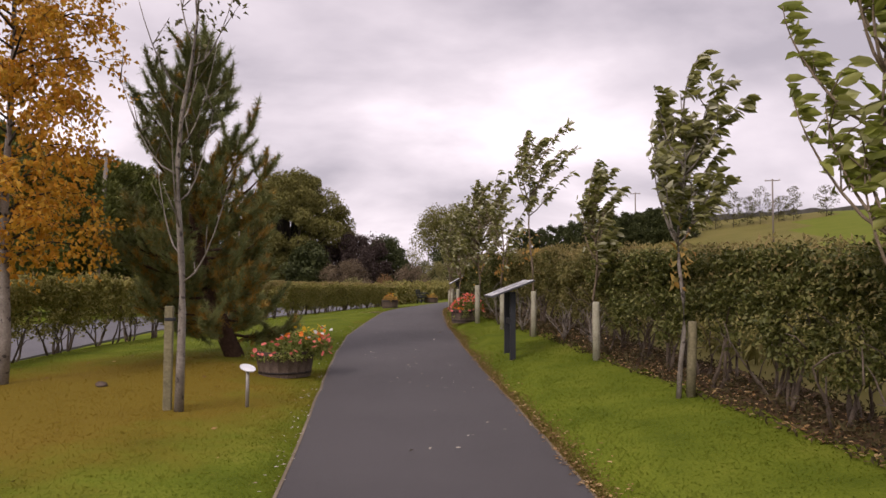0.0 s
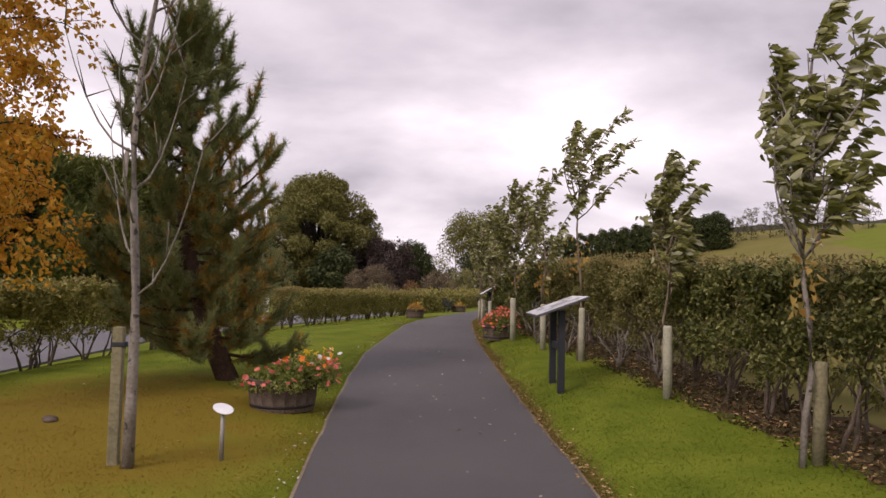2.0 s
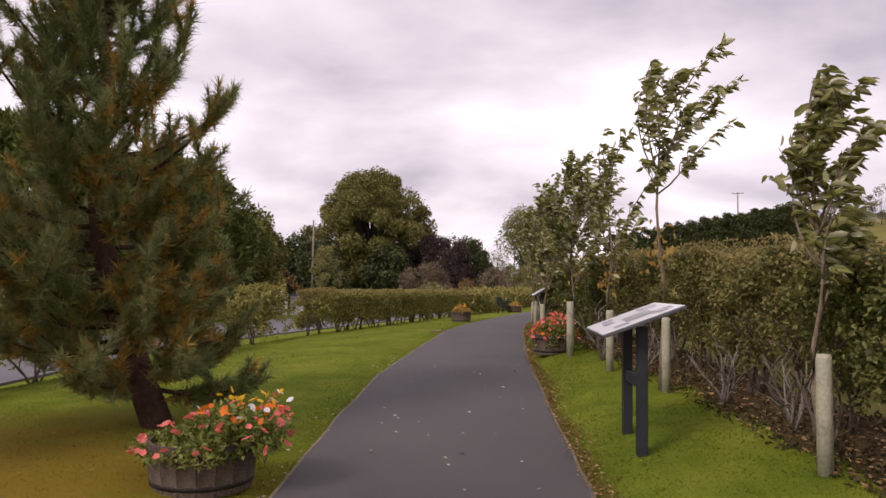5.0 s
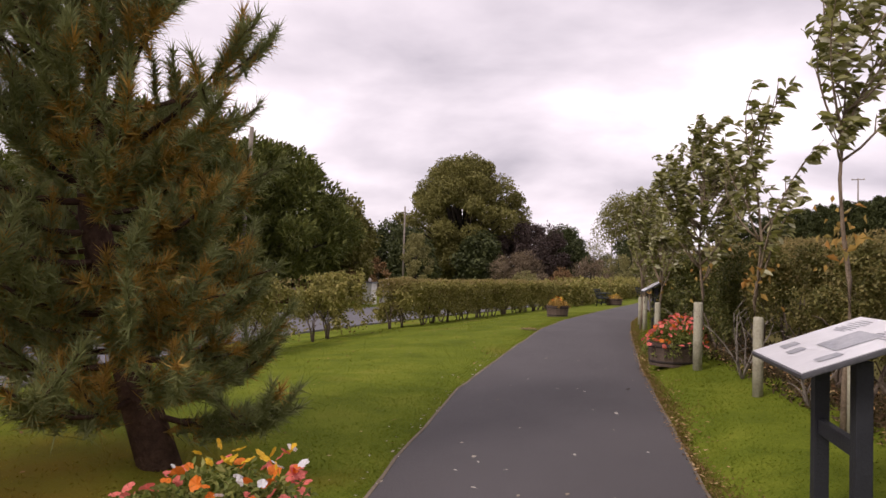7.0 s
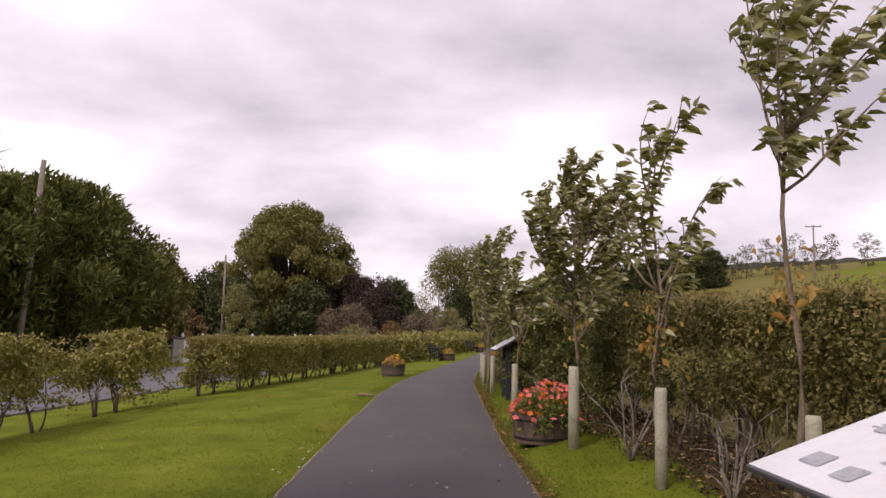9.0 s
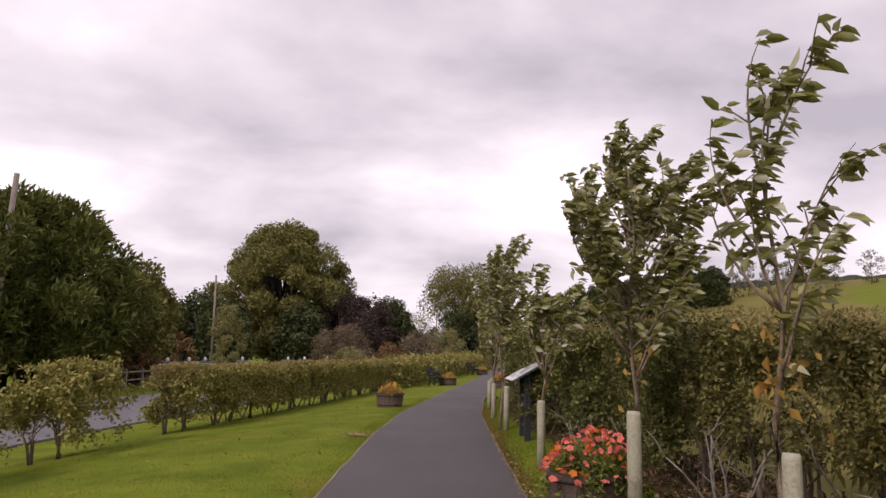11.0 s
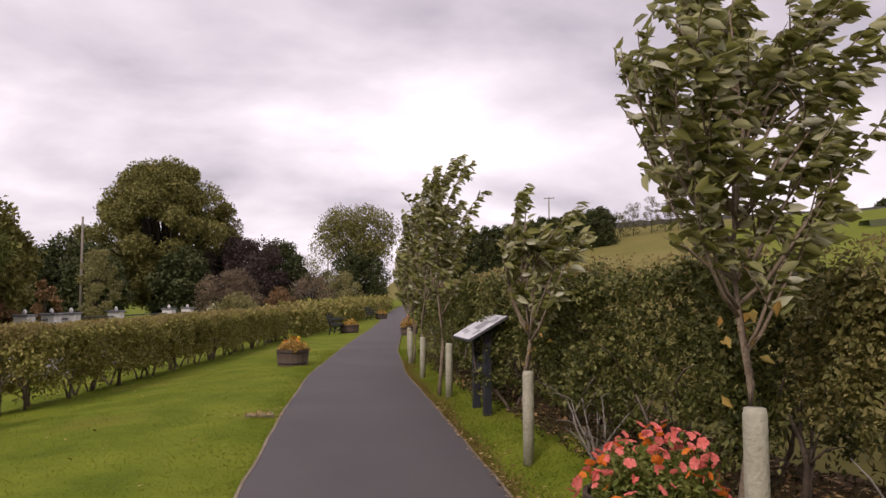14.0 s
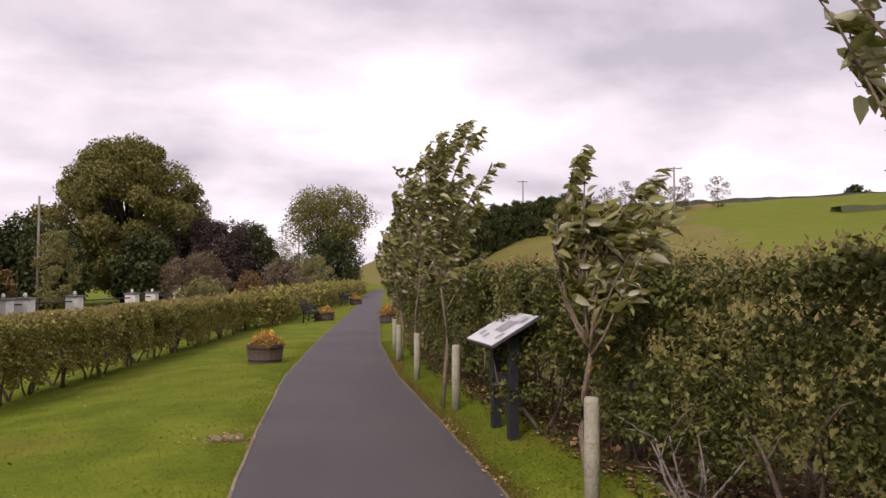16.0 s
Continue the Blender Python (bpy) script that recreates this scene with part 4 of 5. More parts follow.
def barrel(label, x, y, radius, height, seed, blooms, leaf_mat=POT_LEAF, spread=1.35, crown=0.34, leaf=0.05, leaves=1500, droop=0.3, wind=0.0):
    r = random.Random(seed)
    root = thing("flower_barrel", pose(x, y, ground_z(x, y) - 0.015, 0, 0, seed * 40), label, "planter", "half-barrel planters")
    count = 18
    w = 2 * math.pi * radius / count
    verts, faces = [], []
    for z, rad in ((0, 0.90), (height * 0.5, 0.97), (height, 1.0)):
        for t in (0, -0.028):
            for s in (-0.485, 0.485):
                verts.append((radius * rad + t, s * w * rad, z))
    for i in (0, 4):
        faces += [(i, i + 1, i + 5, i + 4), (i + 2, i + 6, i + 7, i + 3), (i, i + 4, i + 6, i + 2), (i + 1, i + 3, i + 7, i + 5)]
    faces += [(0, 2, 3, 1), (8, 9, 11, 10)]
    stave = mesh_from("stave", verts, faces, [BARREL_WOOD])
    for k in range(count):
        part("stave", stave, root, m=pose(0, 0, 0, 0, 0, 360 * k / count))
    for z, rad in ((height * 0.18, 0.925), (height * 0.82, 0.99)):
        hv, hf = lathe([(radius * rad + 0.001, z - 0.018), (radius * rad + 0.006, z - 0.016), (radius * rad + 0.007, z + 0.016), (radius * rad + 0.003, z + 0.018)], 36)
        part("hoop", joined("hoop", [(hv, hf[:-2])], HOOP), root, "rusty iron hoop")
    sv, sf = lathe([(radius * 0.9, 0.03), (radius * 0.95, height - 0.05), (radius * 0.5, height - 0.02)], 24)
    part("soil", joined("soil", [(sv, sf)], SOIL), root)
    a = rng.uniform(0, 2 * math.pi, leaves)
    q = np.sqrt(rng.uniform(0, 1, leaves))
    lump = np.array([0.8 + 0.5 * noise.noise((math.cos(b) * 2 + seed, math.sin(b) * 2, c * 2)) for b, c in zip(a, q)])
    rad = q * radius * spread * lump
    z = height - 0.03 + crown * (1 - q ** 2.2) * rng.uniform(0.25, 1.1, leaves) * lump - droop * np.clip(q - 0.72, 0, 1) * rng.uniform(0.3, 1.2, leaves)
    turned = radians(seed * 40)
    blown = lambda h: max(0.0, h - height + 0.1) * wind / 0.4
    shove = np.clip(z - height + 0.1, 0, None) * wind / 0.4
    at = np.stack([rad * np.cos(a) + shove * math.cos(turned), rad * np.sin(a) - shove * math.sin(turned), z], 1)
    part("foliage", scatter_leaves("foliage", at, leaf_mat, leaf, (0, 0, 0.5), 0.5, 0.5), root, "trailing green leaves")
    for mat_name, number, lo, hi, high in blooms:
        for k in range(number):
            b = r.uniform(0, 2 * math.pi)
            c = lo + (hi - lo) * math.sqrt(r.random())
            zz = height + crown * (1 - c ** 2.2) * high * r.uniform(0.75, 1.2) + 0.03 - 0.24 * max(0, c - 0.8) * r.random()
            part("flower", BLOOMS[mat_name][k % 3], root, m=pose(math.cos(b) * radius * spread * c * 0.9 + blown(zz) * math.cos(turned), math.sin(b) * radius * spread * c * 0.9 - blown(zz) * math.sin(turned), zz, r.uniform(-55, 55) + 25, r.uniform(-45, 45), r.uniform(0, 360)))
    return root


barrel("dark half barrel of coral, orange, yellow and white flowers", -2.02, 11.5, 0.40, 0.36, 1, (("coral_petal", 70, 0.3, 1.08, 0.95), ("orange_petal", 18, 0, 0.7, 0.95), ("yellow_petal", 14, 0, 0.5, 1.15), ("white_petal", 8, 0.1, 0.6, 1.15)), leaves=3900, crown=0.28, spread=1.52, wind=0.36)
barrel("half barrel overflowing with coral red flowers", 0.54, 19.5, 0.36, 0.34, 2, (("coral_petal", 120, 0.05, 1.05, 1.1), ("orange_petal", 32, 0.05, 1.0, 1.0)), leaves=4000, crown=0.32, spread=1.38, droop=0.6, wind=0.1)
barrel("half barrel planter with rusty orange foliage", -2.64, 31.6, 0.345, 0.36, 3, (("yellow_petal", 14, 0, 0.9, 0.9), ("orange_petal", 6, 0, 0.95, 0.9)), AUTUMN_POT, 1.1, 0.26, 0.07, 900, 0.1)
barrel("small planter beside a bench on the lawn", -1.72, 48.0, 0.42, 0.36, 4, (("yellow_petal", 16, 0, 0.9, 0.9),), AUTUMN_POT, 1.1, 0.24, 0.1, 400, 0.1)
barrel("planter with orange flowers by the hedge", 0.72, 45.0, 0.36, 0.36, 5, (("orange_petal", 20, 0, 0.9, 0.9),), AUTUMN_POT, 1.2, 0.34, 0.1, 500, 0.1)
barrel("far planter beside the second bench", 0.1, 66.5, 0.42, 0.36, 6, (("yellow_petal", 14, 0, 0.9, 0.9),), AUTUMN_POT, 1.1, 0.24, 0.12, 300, 0.1)


# ---- benches ----
def bench(x, y, turn):
    root = thing("park_bench", pose(x, y, ground_z(x, y) - 0.01, 0, 0, turn), "dark green slatted bench with cast-iron ends", "bench", "lawn benches")
    for side in (-0.72, 0.72):
        arm = [tube([(side, 0.24, 0), (side, 0.22, 0.25), (side, 0.26, 0.43), (side, 0.24, 0.62)], [0.03] * 4, 8),
               tube([(side, -0.22, 0), (side, -0.18, 0.25), (side, -0.2, 0.42), (side, -0.28, 0.66), (side, -0.36, 0.88)], [0.03] * 5, 8),
               tube([(side, 0.26, 0.62), (side, 0.05, 0.66), (side, -0.28, 0.64)], [0.03] * 3, 8),
               tube([(side, 0.25, 0.40), (side, 0, 0.37), (side, -0.2, 0.40)], [0.028] * 3, 8),
               tube([(side, 0.22, 0.2), (side, 0, 0.14), (side, -0.18, 0.2)], [0.02] * 3, 8),
               tube([(side, 0.2, 0.4), (side, 0.02, 0.52), (side, -0.2, 0.5)], [0.02] * 3, 8)]
        part("end_frame", joined("end_frame", arm, BENCH_IRON), root, "scrolled cast-iron end frame")
    for k in range(5):
        part("seat_slat", bm_mesh("seat_slat", block(1.5, 0.07, 0.03, 0.006, pose(0, 0.22 - k * 0.095, 0.43 - 0.02 * math.sin(k))), BENCH_WOOD), root)
    for k in range(4):
        part("back_slat", bm_mesh("back_slat", block(1.5, 0.03, 0.075, 0.006, pose(0, -0.235 - k * 0.037, 0.53 + k * 0.1, -15)), BENCH_WOOD), root)


bench(-2.25, 47.5, -96)
bench(-0.55, 65.0, -102)


# ---- far trees, shrubs and poles ----
def far_tree(label, name, x, y, height, width, seed, mat, leaf, leaves, crown_base=0.15, trunk=0.35, lumps=26, shape=(1.0, 1.0), pointed=0.0, z0=None, category="tree", hang=0.0, feathery=False):
    """A crown of many leaf clumps round limbs, with an uneven outline."""
    r = random.Random(seed)
    z = ground_z(x, y) if z0 is None else z0
    root = thing(name, pose(x, y, z - 0.1), label, category)
    pieces = [tube([(0, 0, 0), (0.02 * width, 0, height * 0.25), (0, 0.02 * width, height * 0.55), (0, 0, height * 0.85)], [trunk, trunk * 0.75, trunk * 0.45, trunk * 0.12], 8)]
    centres, sizes = [], []
    for k in range(lumps):
        s = (k + r.random()) / lumps
        h = crown_base + (1 - crown_base) * s
        wide = (math.sin(math.pi * (0.14 + 0.80 * s)) ** 0.75) if not pointed else (1 - s) ** pointed
        a = k * 2.4 + r.uniform(-0.5, 0.5)
        d = width * 0.5 * wide * r.uniform(0.4, 0.92)
        c = Vector((math.cos(a) * d * shape[0], math.sin(a) * d * shape[1], height * h * 0.93))
        centres.append(c)
        sizes.append(width * (0.155 * (26 / max(26, lumps)) ** 0.4 if not pointed else 0.11 * (1.2 - s)) * r.uniform(0.75, 1.3))
        pieces.append(tube([(0, 0, c.z * 0.45), c * 0.55 + Vector((0, 0, c.z * 0.2)), c], [trunk * 0.3, trunk * 0.2, trunk * 0.06], 5))
    part("trunk", joined("trunk", pieces, FAR_BARK), root)
    centres, sizes = np.array([tuple(c) for c in centres]), np.array(sizes)
    pick = rng.integers(0, lumps, leaves)
    shell = unit(rng.normal(size=(leaves, 3)))
    rad = sizes[pick] * (rng.uniform(0.25, 1.0, leaves) ** 0.45) * rng.normal(1, 0.12, leaves)
    at = centres[pick] + shell * rad[:, None] * [1, 1, 0.82]
    above = at[:, 2] > 0.05
    at, shell = at[above], shell[above]
    part("crown", scatter_leaves("crown", at, mat, leaf, (0.1, 0, -hang), 0.5, 0.26 if feathery else 0.7, shell + [0, 0, 0.5] if feathery else None), root)
    return root


far_tree("big round-headed sycamore in full dark leaf", "round_tree", -22.1, 95, 16.8, 16.8, 1, TREE_GREEN, 0.27, 100000, 0.14, 0.5, 150)
far_tree("dark copper beech with purple leaves", "copper_beech", -13.8, 94, 8.4, 10.0, 2, PURPLE_LEAF, 0.22, 30000, 0.1, 0.3, 44)
far_tree("dark green broad tree behind the copper beech", "broad_tree", -10.2, 97, 8.4, 7.5, 3, TREE_DARK, 0.22, 24000, 0.06, 0.3, 36)
far_tree("mauve-brown rounded garden shrub", "garden_shrub", -13.2, 84, 4.6, 6.0, 4, PINK_SHRUB, 0.14, 17000, 0.08, 0.12, 30, category="shrub")
far_tree("lower leafy green boughs under the round tree", "broad_tree", -18.5, 88, 6.6, 7.0, 44, TREE_DARK, 0.34, 11000, 0.05, 0.25, 22)
far_tree("flat-topped spreading tree with olive leaves", "spreading_tree", -2.0, 112, 13.8, 13.0, 5, TREE_GREEN, 0.25, 16000, 0.56, 0.3, 40)
far_tree("dense dark evergreen beneath the spreading tree", "evergreen", -1.6, 108, 7.6, 9.0, 6, TREE_DARK, 0.24, 20000, 0.02, 0.3, 36, category="shrub")
far_tree("large feathery dark conifer beside the road", "conifer_tree", -23.0, 47, 9.6, 13.0, 7, CONIFER, 0.42, 62000, 0.18, 0.35, 150, hang=-0.3, feathery=True)
far_tree("second feathery dark conifer beside the road", "conifer_tree", -25.5, 39, 10.4, 12.0, 8, CONIFER, 0.42, 42000, 0.03, 0.35, 120, hang=-0.3, feathery=True)
far_tree("broadleaf tree with some red autumn leaves", "broad_tree", -21.5, 57, 7.4, 6.0, 9, TREE_GREEN, 0.3, 9000, 0.22, 0.25, 22)
far_tree("small rusty red shrub by the road", "garden_shrub", -20.5, 56, 2.6, 2.6, 10, RUST_SHRUB, 0.2, 1800, 0.25, 0.08, 10, category="shrub")
for k, (x, y, h, w) in enumerate(((-30, 78, 7.2, 9), (-35, 84, 8.0, 10), (-27, 84, 7.4, 9), (-24, 80, 6.6, 7), (-41, 80, 8.6, 11), (-31, 66, 6.0, 8), (-46, 70, 9.0, 11), (-40, 60, 8, 10), (-52, 56, 9, 12), (-34, 34, 8, 10), (-38, 24, 8, 10), (-30, 16, 7, 9), (-34, 6, 8, 10))):
    far_tree("dark green tree in the belt beyond the road", "belt_tree", x, y, h, w, 50 + k, TREE_DARK, 0.3, 15000, 0.02, 0.25, 34)
far_tree("young silver-leaved tree near a pole", "garden_tree", -19.6, 69, 6.0, 3.2, 12, GREY_SHRUB, 0.14, 6500, 0.12, 0.1, 22)
far_tree("slim rusty shrub by the garden wall", "garden_shrub", -22.6, 68, 3.6, 2.0, 13, RUST_SHRUB, 0.2, 1300, 0.12, 0.08, 10, category="shrub")
for k, (x, y, h, w, m) in enumerate(((-6.0, 86, 4.2, 4.6, PINK_SHRUB), (-3.2, 92, 4.6, 4.2, GREY_SHRUB), (-5.2, 98, 5.2, 5.0, OLIVE_TREE), (-8.5, 82, 3.0, 3.6, RUST_SHRUB), (-11.0, 74, 2.4, 3.6, GREY_SHRUB), (-9.0, 128, 8.5, 7, TREE_GREEN), (-4.0, 140, 9, 7, OLIVE_TREE), (-15, 135, 8, 8, TREE_GREEN))):
    far_tree("soft-coloured garden shrub beyond the hedge", "garden_shrub", x, y, h, w, 80 + k, m, 0.16, 5200, 0.05, 0.1, 20, category="shrub")
for k in range(16):
    s = k / 15
    a = radians(4.3 + 12.6 * s)
    x, y = 0.5 + 152 * math.sin(a), 7 + 152 * math.cos(a)
    top = 1.4 + 152 * math.tan(radians(4.5 + 1.75 * s)) + 0.25 * math.sin(k * 2.7)
    far_tree("dark tree in the tall field hedge", "field_hedge_tree", x, y, top - ground_z(x, y) + 0.3, 6.2, 100 + k, TREE_DARK, 0.34, 7000, 0.02, 0.2, 34)
for k in range(8):
    a = radians(20 + k * 1.1 + 1.4 * math.sin(k * 2.1))
    far_tree("thin wispy tree at the field edge", "field_tree", -1.3 + 152 * math.sin(a), 17 + 152 * math.cos(a), 5.4 + (k * 3 % 4) * 0.9, 4.4, 120 + k, OLIVE_TREE, 0.26, 900, 0.12, 0.07, 14)
far_tree("lone low tree on the field skyline", "field_tree", 108, 158, 3.4, 5, 130, TREE_DARK, 0.5, 1500, 0.1, 0.2, 10)


def utility_pole(label, x, y, height, cross=0.0, radius=0.13, turn=0, tilt=0.0):
    root = thing("utility_pole", pose(x, y, ground_z(x, y) - 0.1, 0, tilt, turn), label, "pole")
    part("pole", joined("pole", [tube([(0, 0, 0), (0, 0, height)], [radius, radius * 0.75], 10)], POLE_WOOD), root)
    if cross:
        part("crossarm", bm_mesh("crossarm", block(cross, 0.14, 0.16, 0.01, pose(0, 0, height - 0.25)), POLE_WOOD), root)
        v, f = lathe([(0.05, 0), (0.09, 0.05), (0.05, 0.1), (0.09, 0.15), (0.04, 0.26)], 8)
        shape = joined("insulator", [(v, f)], PILLAR)
        for d in (-0.45, 0, 0.45):
            part("insulator", shape, root, m=pose(d * cross, 0, height - 0.17))


utility_pole("leaning grey timber utility pole by the conifers", -21.0, 43.0, 9.7, 0, 0.15, 0, 3)
utility_pole("thin timber pole in front of the trees", -21.4, 71.0, 8.2, 0, 0.10)
utility_pole("timber pole with a crossarm on the field", 52.9, 128.8, 11.0, 2.4, 0.16, -15)
utility_pole("far timber pole with a crossarm behind a hedge", 40.3, 176.7, 9.7, 2.4, 0.16, -10)
utility_pole("very far pole above the village trees", -8.0, 160.0, 11.5, 1.4, 0.14)


# ---- field boundary walls and the rough strip ----
def field_wall(label, points, height, width, mat, seed):
    verts, faces = [], []
    r = random.Random(seed)
    for i, (x, y) in enumerate(points):
        z = ground_z(x, y) - 0.2
        h = height * r.uniform(0.8, 1.15)
        verts += [(x, y - width / 2, z), (x, y - width / 2.6, z + h), (x, y + width / 2.6, z + h), (x, y + width / 2, z)]
    for i in range(len(points) - 1):
        o = i * 4
        for k in range(3):
            faces.append((o + k, o + k + 4, o + k + 5, o + k + 1))
    tagged(new("field_wall", mesh_from("field_wall", verts, faces, [mat])), label, "wall", kind="structure")


field_wall("dark field boundary along the brow of the hill", [(-1.3 + 172 * math.sin(radians(17 + k * 0.6)), 17 + (172 + 2 * math.sin(k * 0.7)) * math.cos(radians(17 + k * 0.6))) for k in range(50)], 1.3, 1.2, WALL_STONE, 1)
field_wall("dark hedge bank on the upper field", [(-1.3 + 132 * math.sin(radians(36.5 + k)), 17 + 132 * math.cos(radians(36.5 + k))) for k in range(12)], 1.0, 3, TREE_DARK, 2)

m = 26000
y = rng.uniform(2, 90, m)
x = np.interp(y, [a for a, _ in HEDGE_R], [b for _, b in HEDGE_R]) + 1.6 + rng.uniform(0, 1, m) ** 1.6 * 30
at = np.stack([x, y, ground_many(x, y)], 1)
L = rng.uniform(0.15, 0.45, m)
tagged(new("rough_grass", leaf_mesh("rough_grass", at, rng.normal(size=(m, 3)) * 0.35 + [0.3, 0, 1], rng.normal(size=(m, 3)), L, L * 0.16, ROUGH_GRASS)), "tall dry olive grass in the field", "grass", kind="stuff")


n = 15000
y = rng.uniform(4, 34, n)
x = np.interp(y, [a for a, _ in HEDGE_R], [b for _, b in HEDGE_R]) + rng.uniform(-0.4, 1.0, n)
tuft = np.array([max(0.0, 0.35 + 1.1 * noise.noise((a * 1.6, b * 1.6, 6))) for a, b in zip(x, y)])
at = np.stack([x, y, ground_many(x, y) + rng.uniform(0, 1, n) ** 1.5 * 0.3 * tuft], 1)
tagged(new("weeds", scatter_leaves("weeds", at, DRY_WEED, 0.06, (0, 0, 0.6), 0.4, 0.4)), "low weeds and dry stalks under the hedge", "weeds", kind="stuff")


# ---- garden wall pillars across the road ----
def pillar(x, y, turn, size=0.7, height=1.40):
    root = thing("gate_pillar", pose(x, y, ground_z(x, y) - 0.05, 0, 0, turn), "white rendered pillar with a slate cap", "pillar", "garden wall pillars")
    part("shaft", bm_mesh("shaft", block(size, size, height, 0.02, pose(0, 0, height / 2)), PILLAR), root)
    part("cap", bm_mesh("cap", block(size + 0.16, size + 0.16, 0.10, 0.03, pose(0, 0, height + 0.05)), SLATE), root)
    v, f = lathe([(0.05, 0), (0.09, 0.06), (0.11, 0.13), (0.06, 0.22), (0.015, 0.26)], 10)
    part("finial", joined("finial", [([(a, b, c + height + 0.1) for a, b, c in v], f)], PILLAR), root)


wall_line = [(-17.9 + 0.17 * (y - 52), y) for y in (53.5, 55.7, 57.5, 62.3, 69.7, 72.9, 78, 84)]
for x, y in wall_line:
    pillar(x, y, -9)
root = thing("garden_fence", Matrix(), "low dark rail fence between white pillars", "fence")
for (xa, ya), (xb, yb) in zip(wall_line, wall_line[1:]):
    for h in (0.55, 1.12):
        part("rail", joined("rail", [tube([(xa, ya, ground_z(xa, ya) + h), (xb, yb, ground_z(xb, yb) + h)], [0.045, 0.045], 6)], DARK_PAINT), root)
root = thing("road_fence", Matrix(), "dark timber post and rail fence beyond the road", "fence")
fence_line = [(-19.0 - 0.05 * k, 45.5 + 2.1 * k) for k in range(7)]
for x, y in fence_line:
    part("post", bm_mesh("post", block(0.13, 0.13, 1.15, 0.01, pose(x, y, ground_z(x, y) + 0.5)), POLE_WOOD), root)
for (xa, ya), (xb, yb) in zip(fence_line, fence_line[1:]):
    for h in (0.45, 0.88):
        part("rail", joined("rail", [tube([(xa, ya, ground_z(xa, ya) + h), (xb, yb, ground_z(xb, yb) + h)], [0.05, 0.05], 6)], POLE_WOOD), root)
wall_points = [(-21.6, 46 + 1.0 * k) for k in range(16)]
field_wall("low reddish brick garden wall across the road", wall_points, 1.75, 0.3, BRICK, 5)

# ---- lawn details ----
bm = block(0.34, 0.2, 0.05, 0.012)
tagged(part("drain_slab", bm_mesh("drain_slab", bm, OLD_WOOD), m=pose(-2.36, 24.4, ground_z(-2.36, 24.4) - 0.016, 0, 0, 12)), "flat brown drain slab set in the lawn", "drain cover")
for x, y, s in ((-4.05, 10.2, 1.0), (-5.35, 9.9, 0.9)):
    bm = bmesh.new()
    bmesh.ops.create_icosphere(bm, subdivisions=3, radius=0.075 * s)
    for vert in bm.verts:
        vert.co *= 1 + 0.25 * noise.noise(vert.co * 14)
        vert.co.z *= 0.55
    tagged(part("stone", bm_mesh("stone", bm, BARREL_WOOD), m=pose(x, y, ground_z(x, y) + 0.025)), "small reddish brown stone lying on the lawn", "stone", "lawn stones")

n = 240000
y = 2.2 + rng.uniform(0, 1, n) ** 1.9 * 34
y = np.where(y < 5, y - rng.exponential(2.0, n), y)
side = rng.uniform(size=n) < 0.6
x = np.where(side, many(y, LEFT) - 0.04 - rng.uniform(0, 1, n) ** 1.4 * 5.6, many(y, RIGHT) + 0.03 + rng.uniform(0, 1, n) * (many(y, HEDGE_R) - many(y, RIGHT) - 0.05))
at = np.stack([x, y, ground_many(x, y) - 0.004], 1)
L = rng.uniform(0.014, 0.034, n)
tagged(new("grass", leaf_mesh("grass", at, rng.normal(size=(n, 3)) * 0.6 + [0.15, 0, 0.42], rng.normal(size=(n, 3)) * 0.3 + [0, 0, 0.9], L, L * 0.24, BLADE)), "short mown lawn grass beside the path", "grass", kind="stuff")
n = 34000
y = 2.2 + rng.uniform(0, 1, n) ** 1.5 * 30
y = np.where(y < 5, y - rng.exponential(2.0, n), y)
worn = np.array([0.10 + 0.10 * noise.noise((q * 0.7, 0, 41)) for q in y])
x = many(y, RIGHT) + 0.005 + np.abs(rng.normal(0, 1, n)) * worn
at = np.stack([x, y, ground_many(x, y) - 0.002], 1)
L = rng.uniform(0.015, 0.04, n)
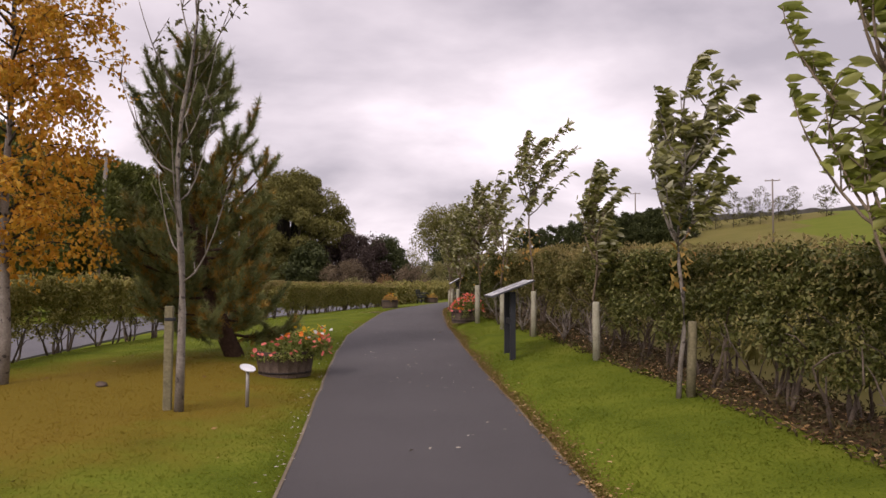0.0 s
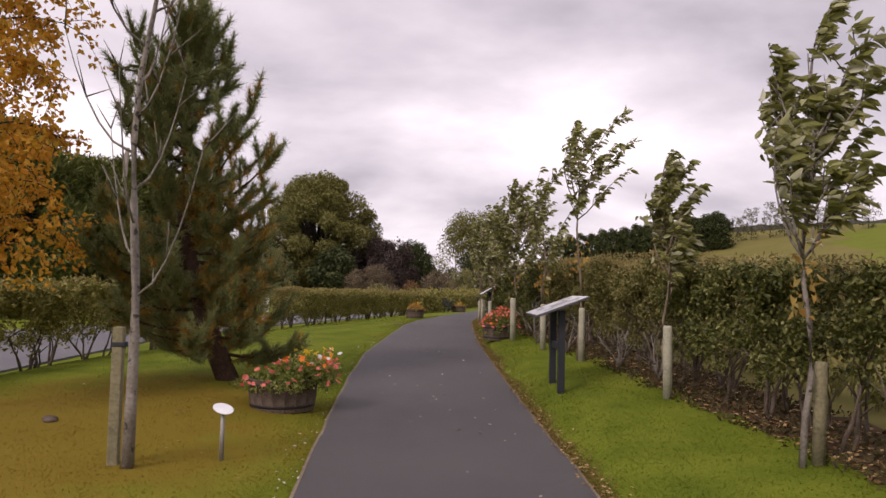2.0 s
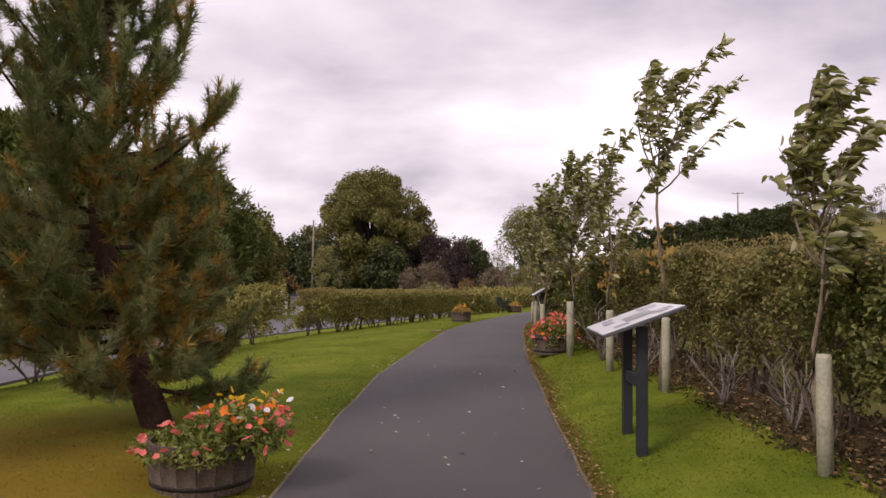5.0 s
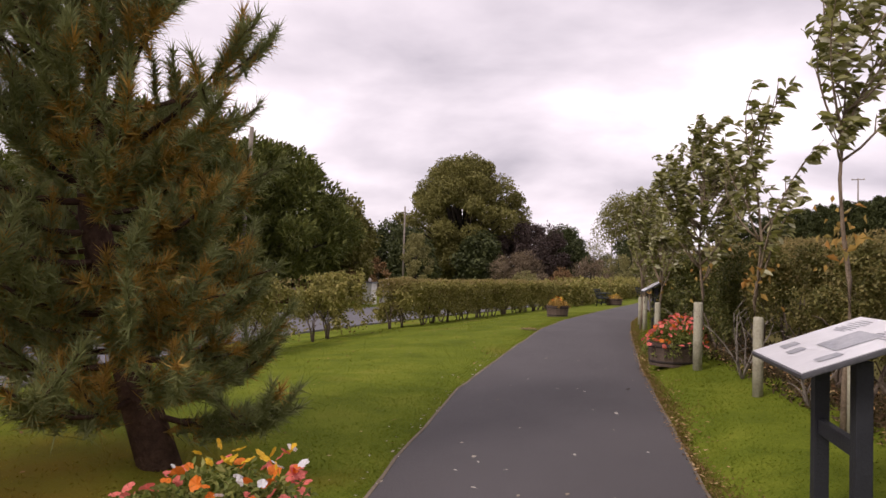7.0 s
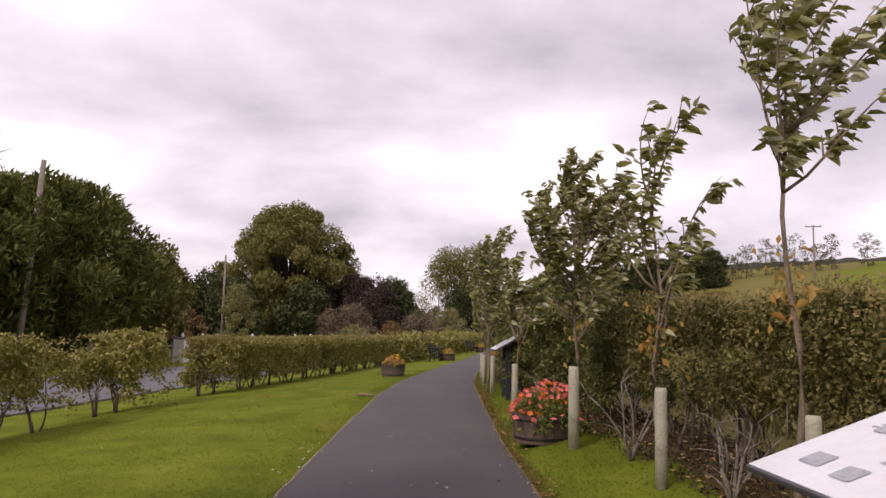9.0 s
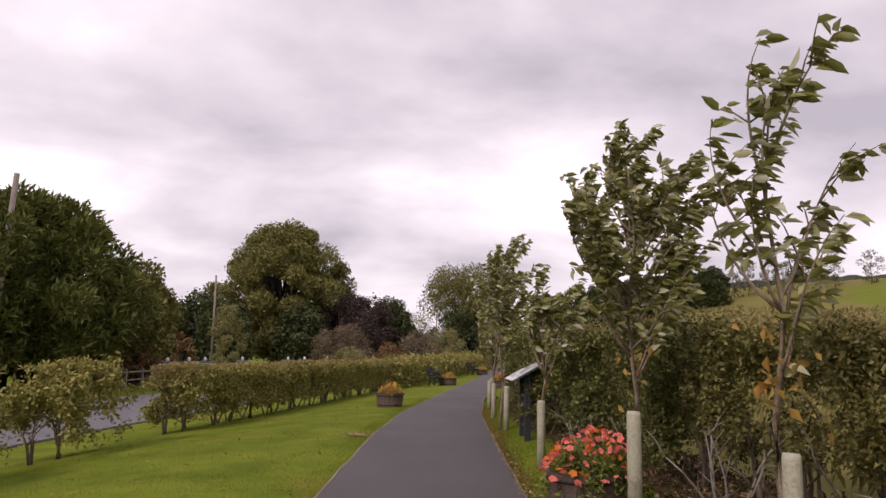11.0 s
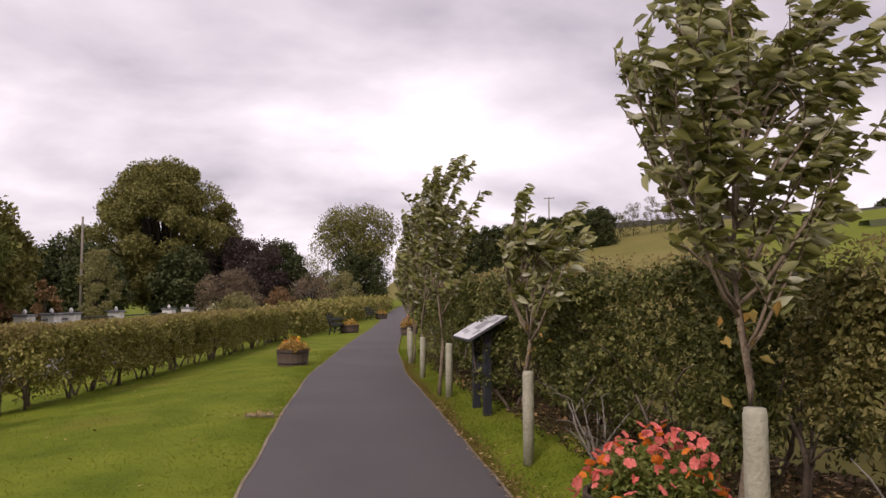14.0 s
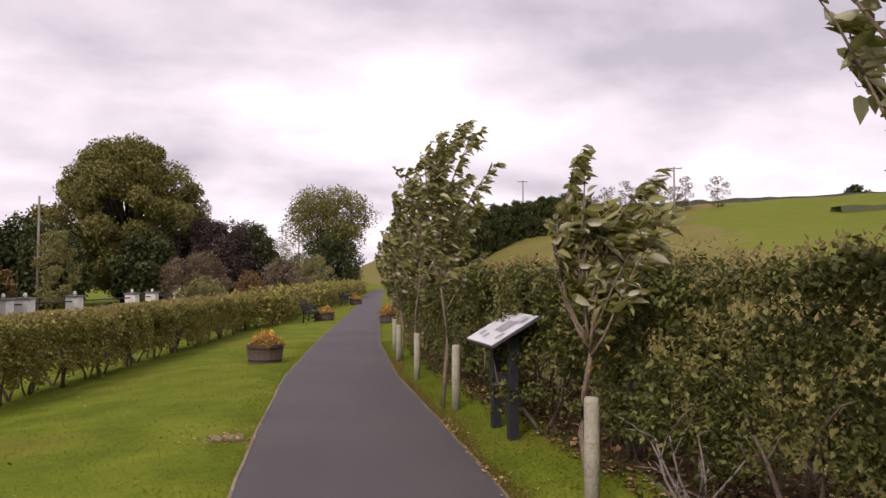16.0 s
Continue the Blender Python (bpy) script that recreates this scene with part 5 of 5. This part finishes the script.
tagged(new("dry_grass", leaf_mesh("dry_grass", at, rng.normal(size=(n, 3)) * 0.7 + [-0.1, 0, 0.5], rng.normal(size=(n, 3)) * 0.5 + [0, 0, 0.6], L, L * 0.24, DRY_BLADE)), "worn yellow-brown grass fringe along the path", "grass", kind="stuff")


def litter(name, label, x, y, mat, size, lift):
    n = len(x)
    at = np.stack([x, y, ground_many(x, y) + lift], 1)
    L = size * rng.uniform(0.6, 1.4, n)
    along = rng.normal(size=(n, 3)) * [1, 1, 0.12]
    tagged(new(name, leaf_mesh(name, at, along, rng.normal(size=(n, 3)) * 0.2 + [0, 0, 1], L, L * 0.6, mat, -0.1)), label, "fallen leaves", kind="stuff")


n = 2400
y = 3 + rng.uniform(0, 1, n) ** 1.3 * 22
x = np.interp(y, [a for a, _ in RIGHT], [b for _, b in RIGHT]) + np.abs(rng.normal(0.06, 0.13, n)) - 0.04
litter("fallen_leaves", "brown fallen leaves along the path edge", x, y, LITTER, 0.034, 0.022)
n = 230
y = rng.uniform(3, 20, n)
x = np.interp(y, [a for a, _ in LEFT], [b for _, b in LEFT]) - np.abs(rng.normal(0.02, 0.12, n)) + 0.03
litter("fallen_leaves", "pale fallen leaves along the edging", x, y, WHITE_LITTER, 0.032, 0.035)
n = 70
y = rng.uniform(3, 20, n)
a, b = np.interp(y, [p for p, _ in LEFT], [q for _, q in LEFT]), np.interp(y, [p for p, _ in RIGHT], [q for _, q in RIGHT])
litter("fallen_leaves", "scattered pale leaves on the asphalt", a + (b - a) * rng.beta(3, 2, n), y, WHITE_LITTER, 0.05, 0.02)
n = 160
litter("fallen_leaves", "dry clippings round the drain slab", -2.36 + rng.normal(0, 0.16, n), 24.4 + rng.normal(0, 0.22, n), LITTER, 0.04, 0.015)
n = 260
y = rng.uniform(4, 32, n)
litter("fallen_leaves", "leaves lying on the lawn", np.interp(y, [p for p, _ in LEFT], [q for _, q in LEFT]) - rng.uniform(0.1, 5, n), y, LITTER, 0.05, 0.03)
n = 5200
y = rng.uniform(4, 28, n)
litter("fallen_leaves", "rusty dead leaves under the hedge", np.interp(y, [p for p, _ in HEDGE_R], [q for _, q in HEDGE_R]) + rng.uniform(-0.35, 0.9, n), y, LITTER, 0.06, 0.02)
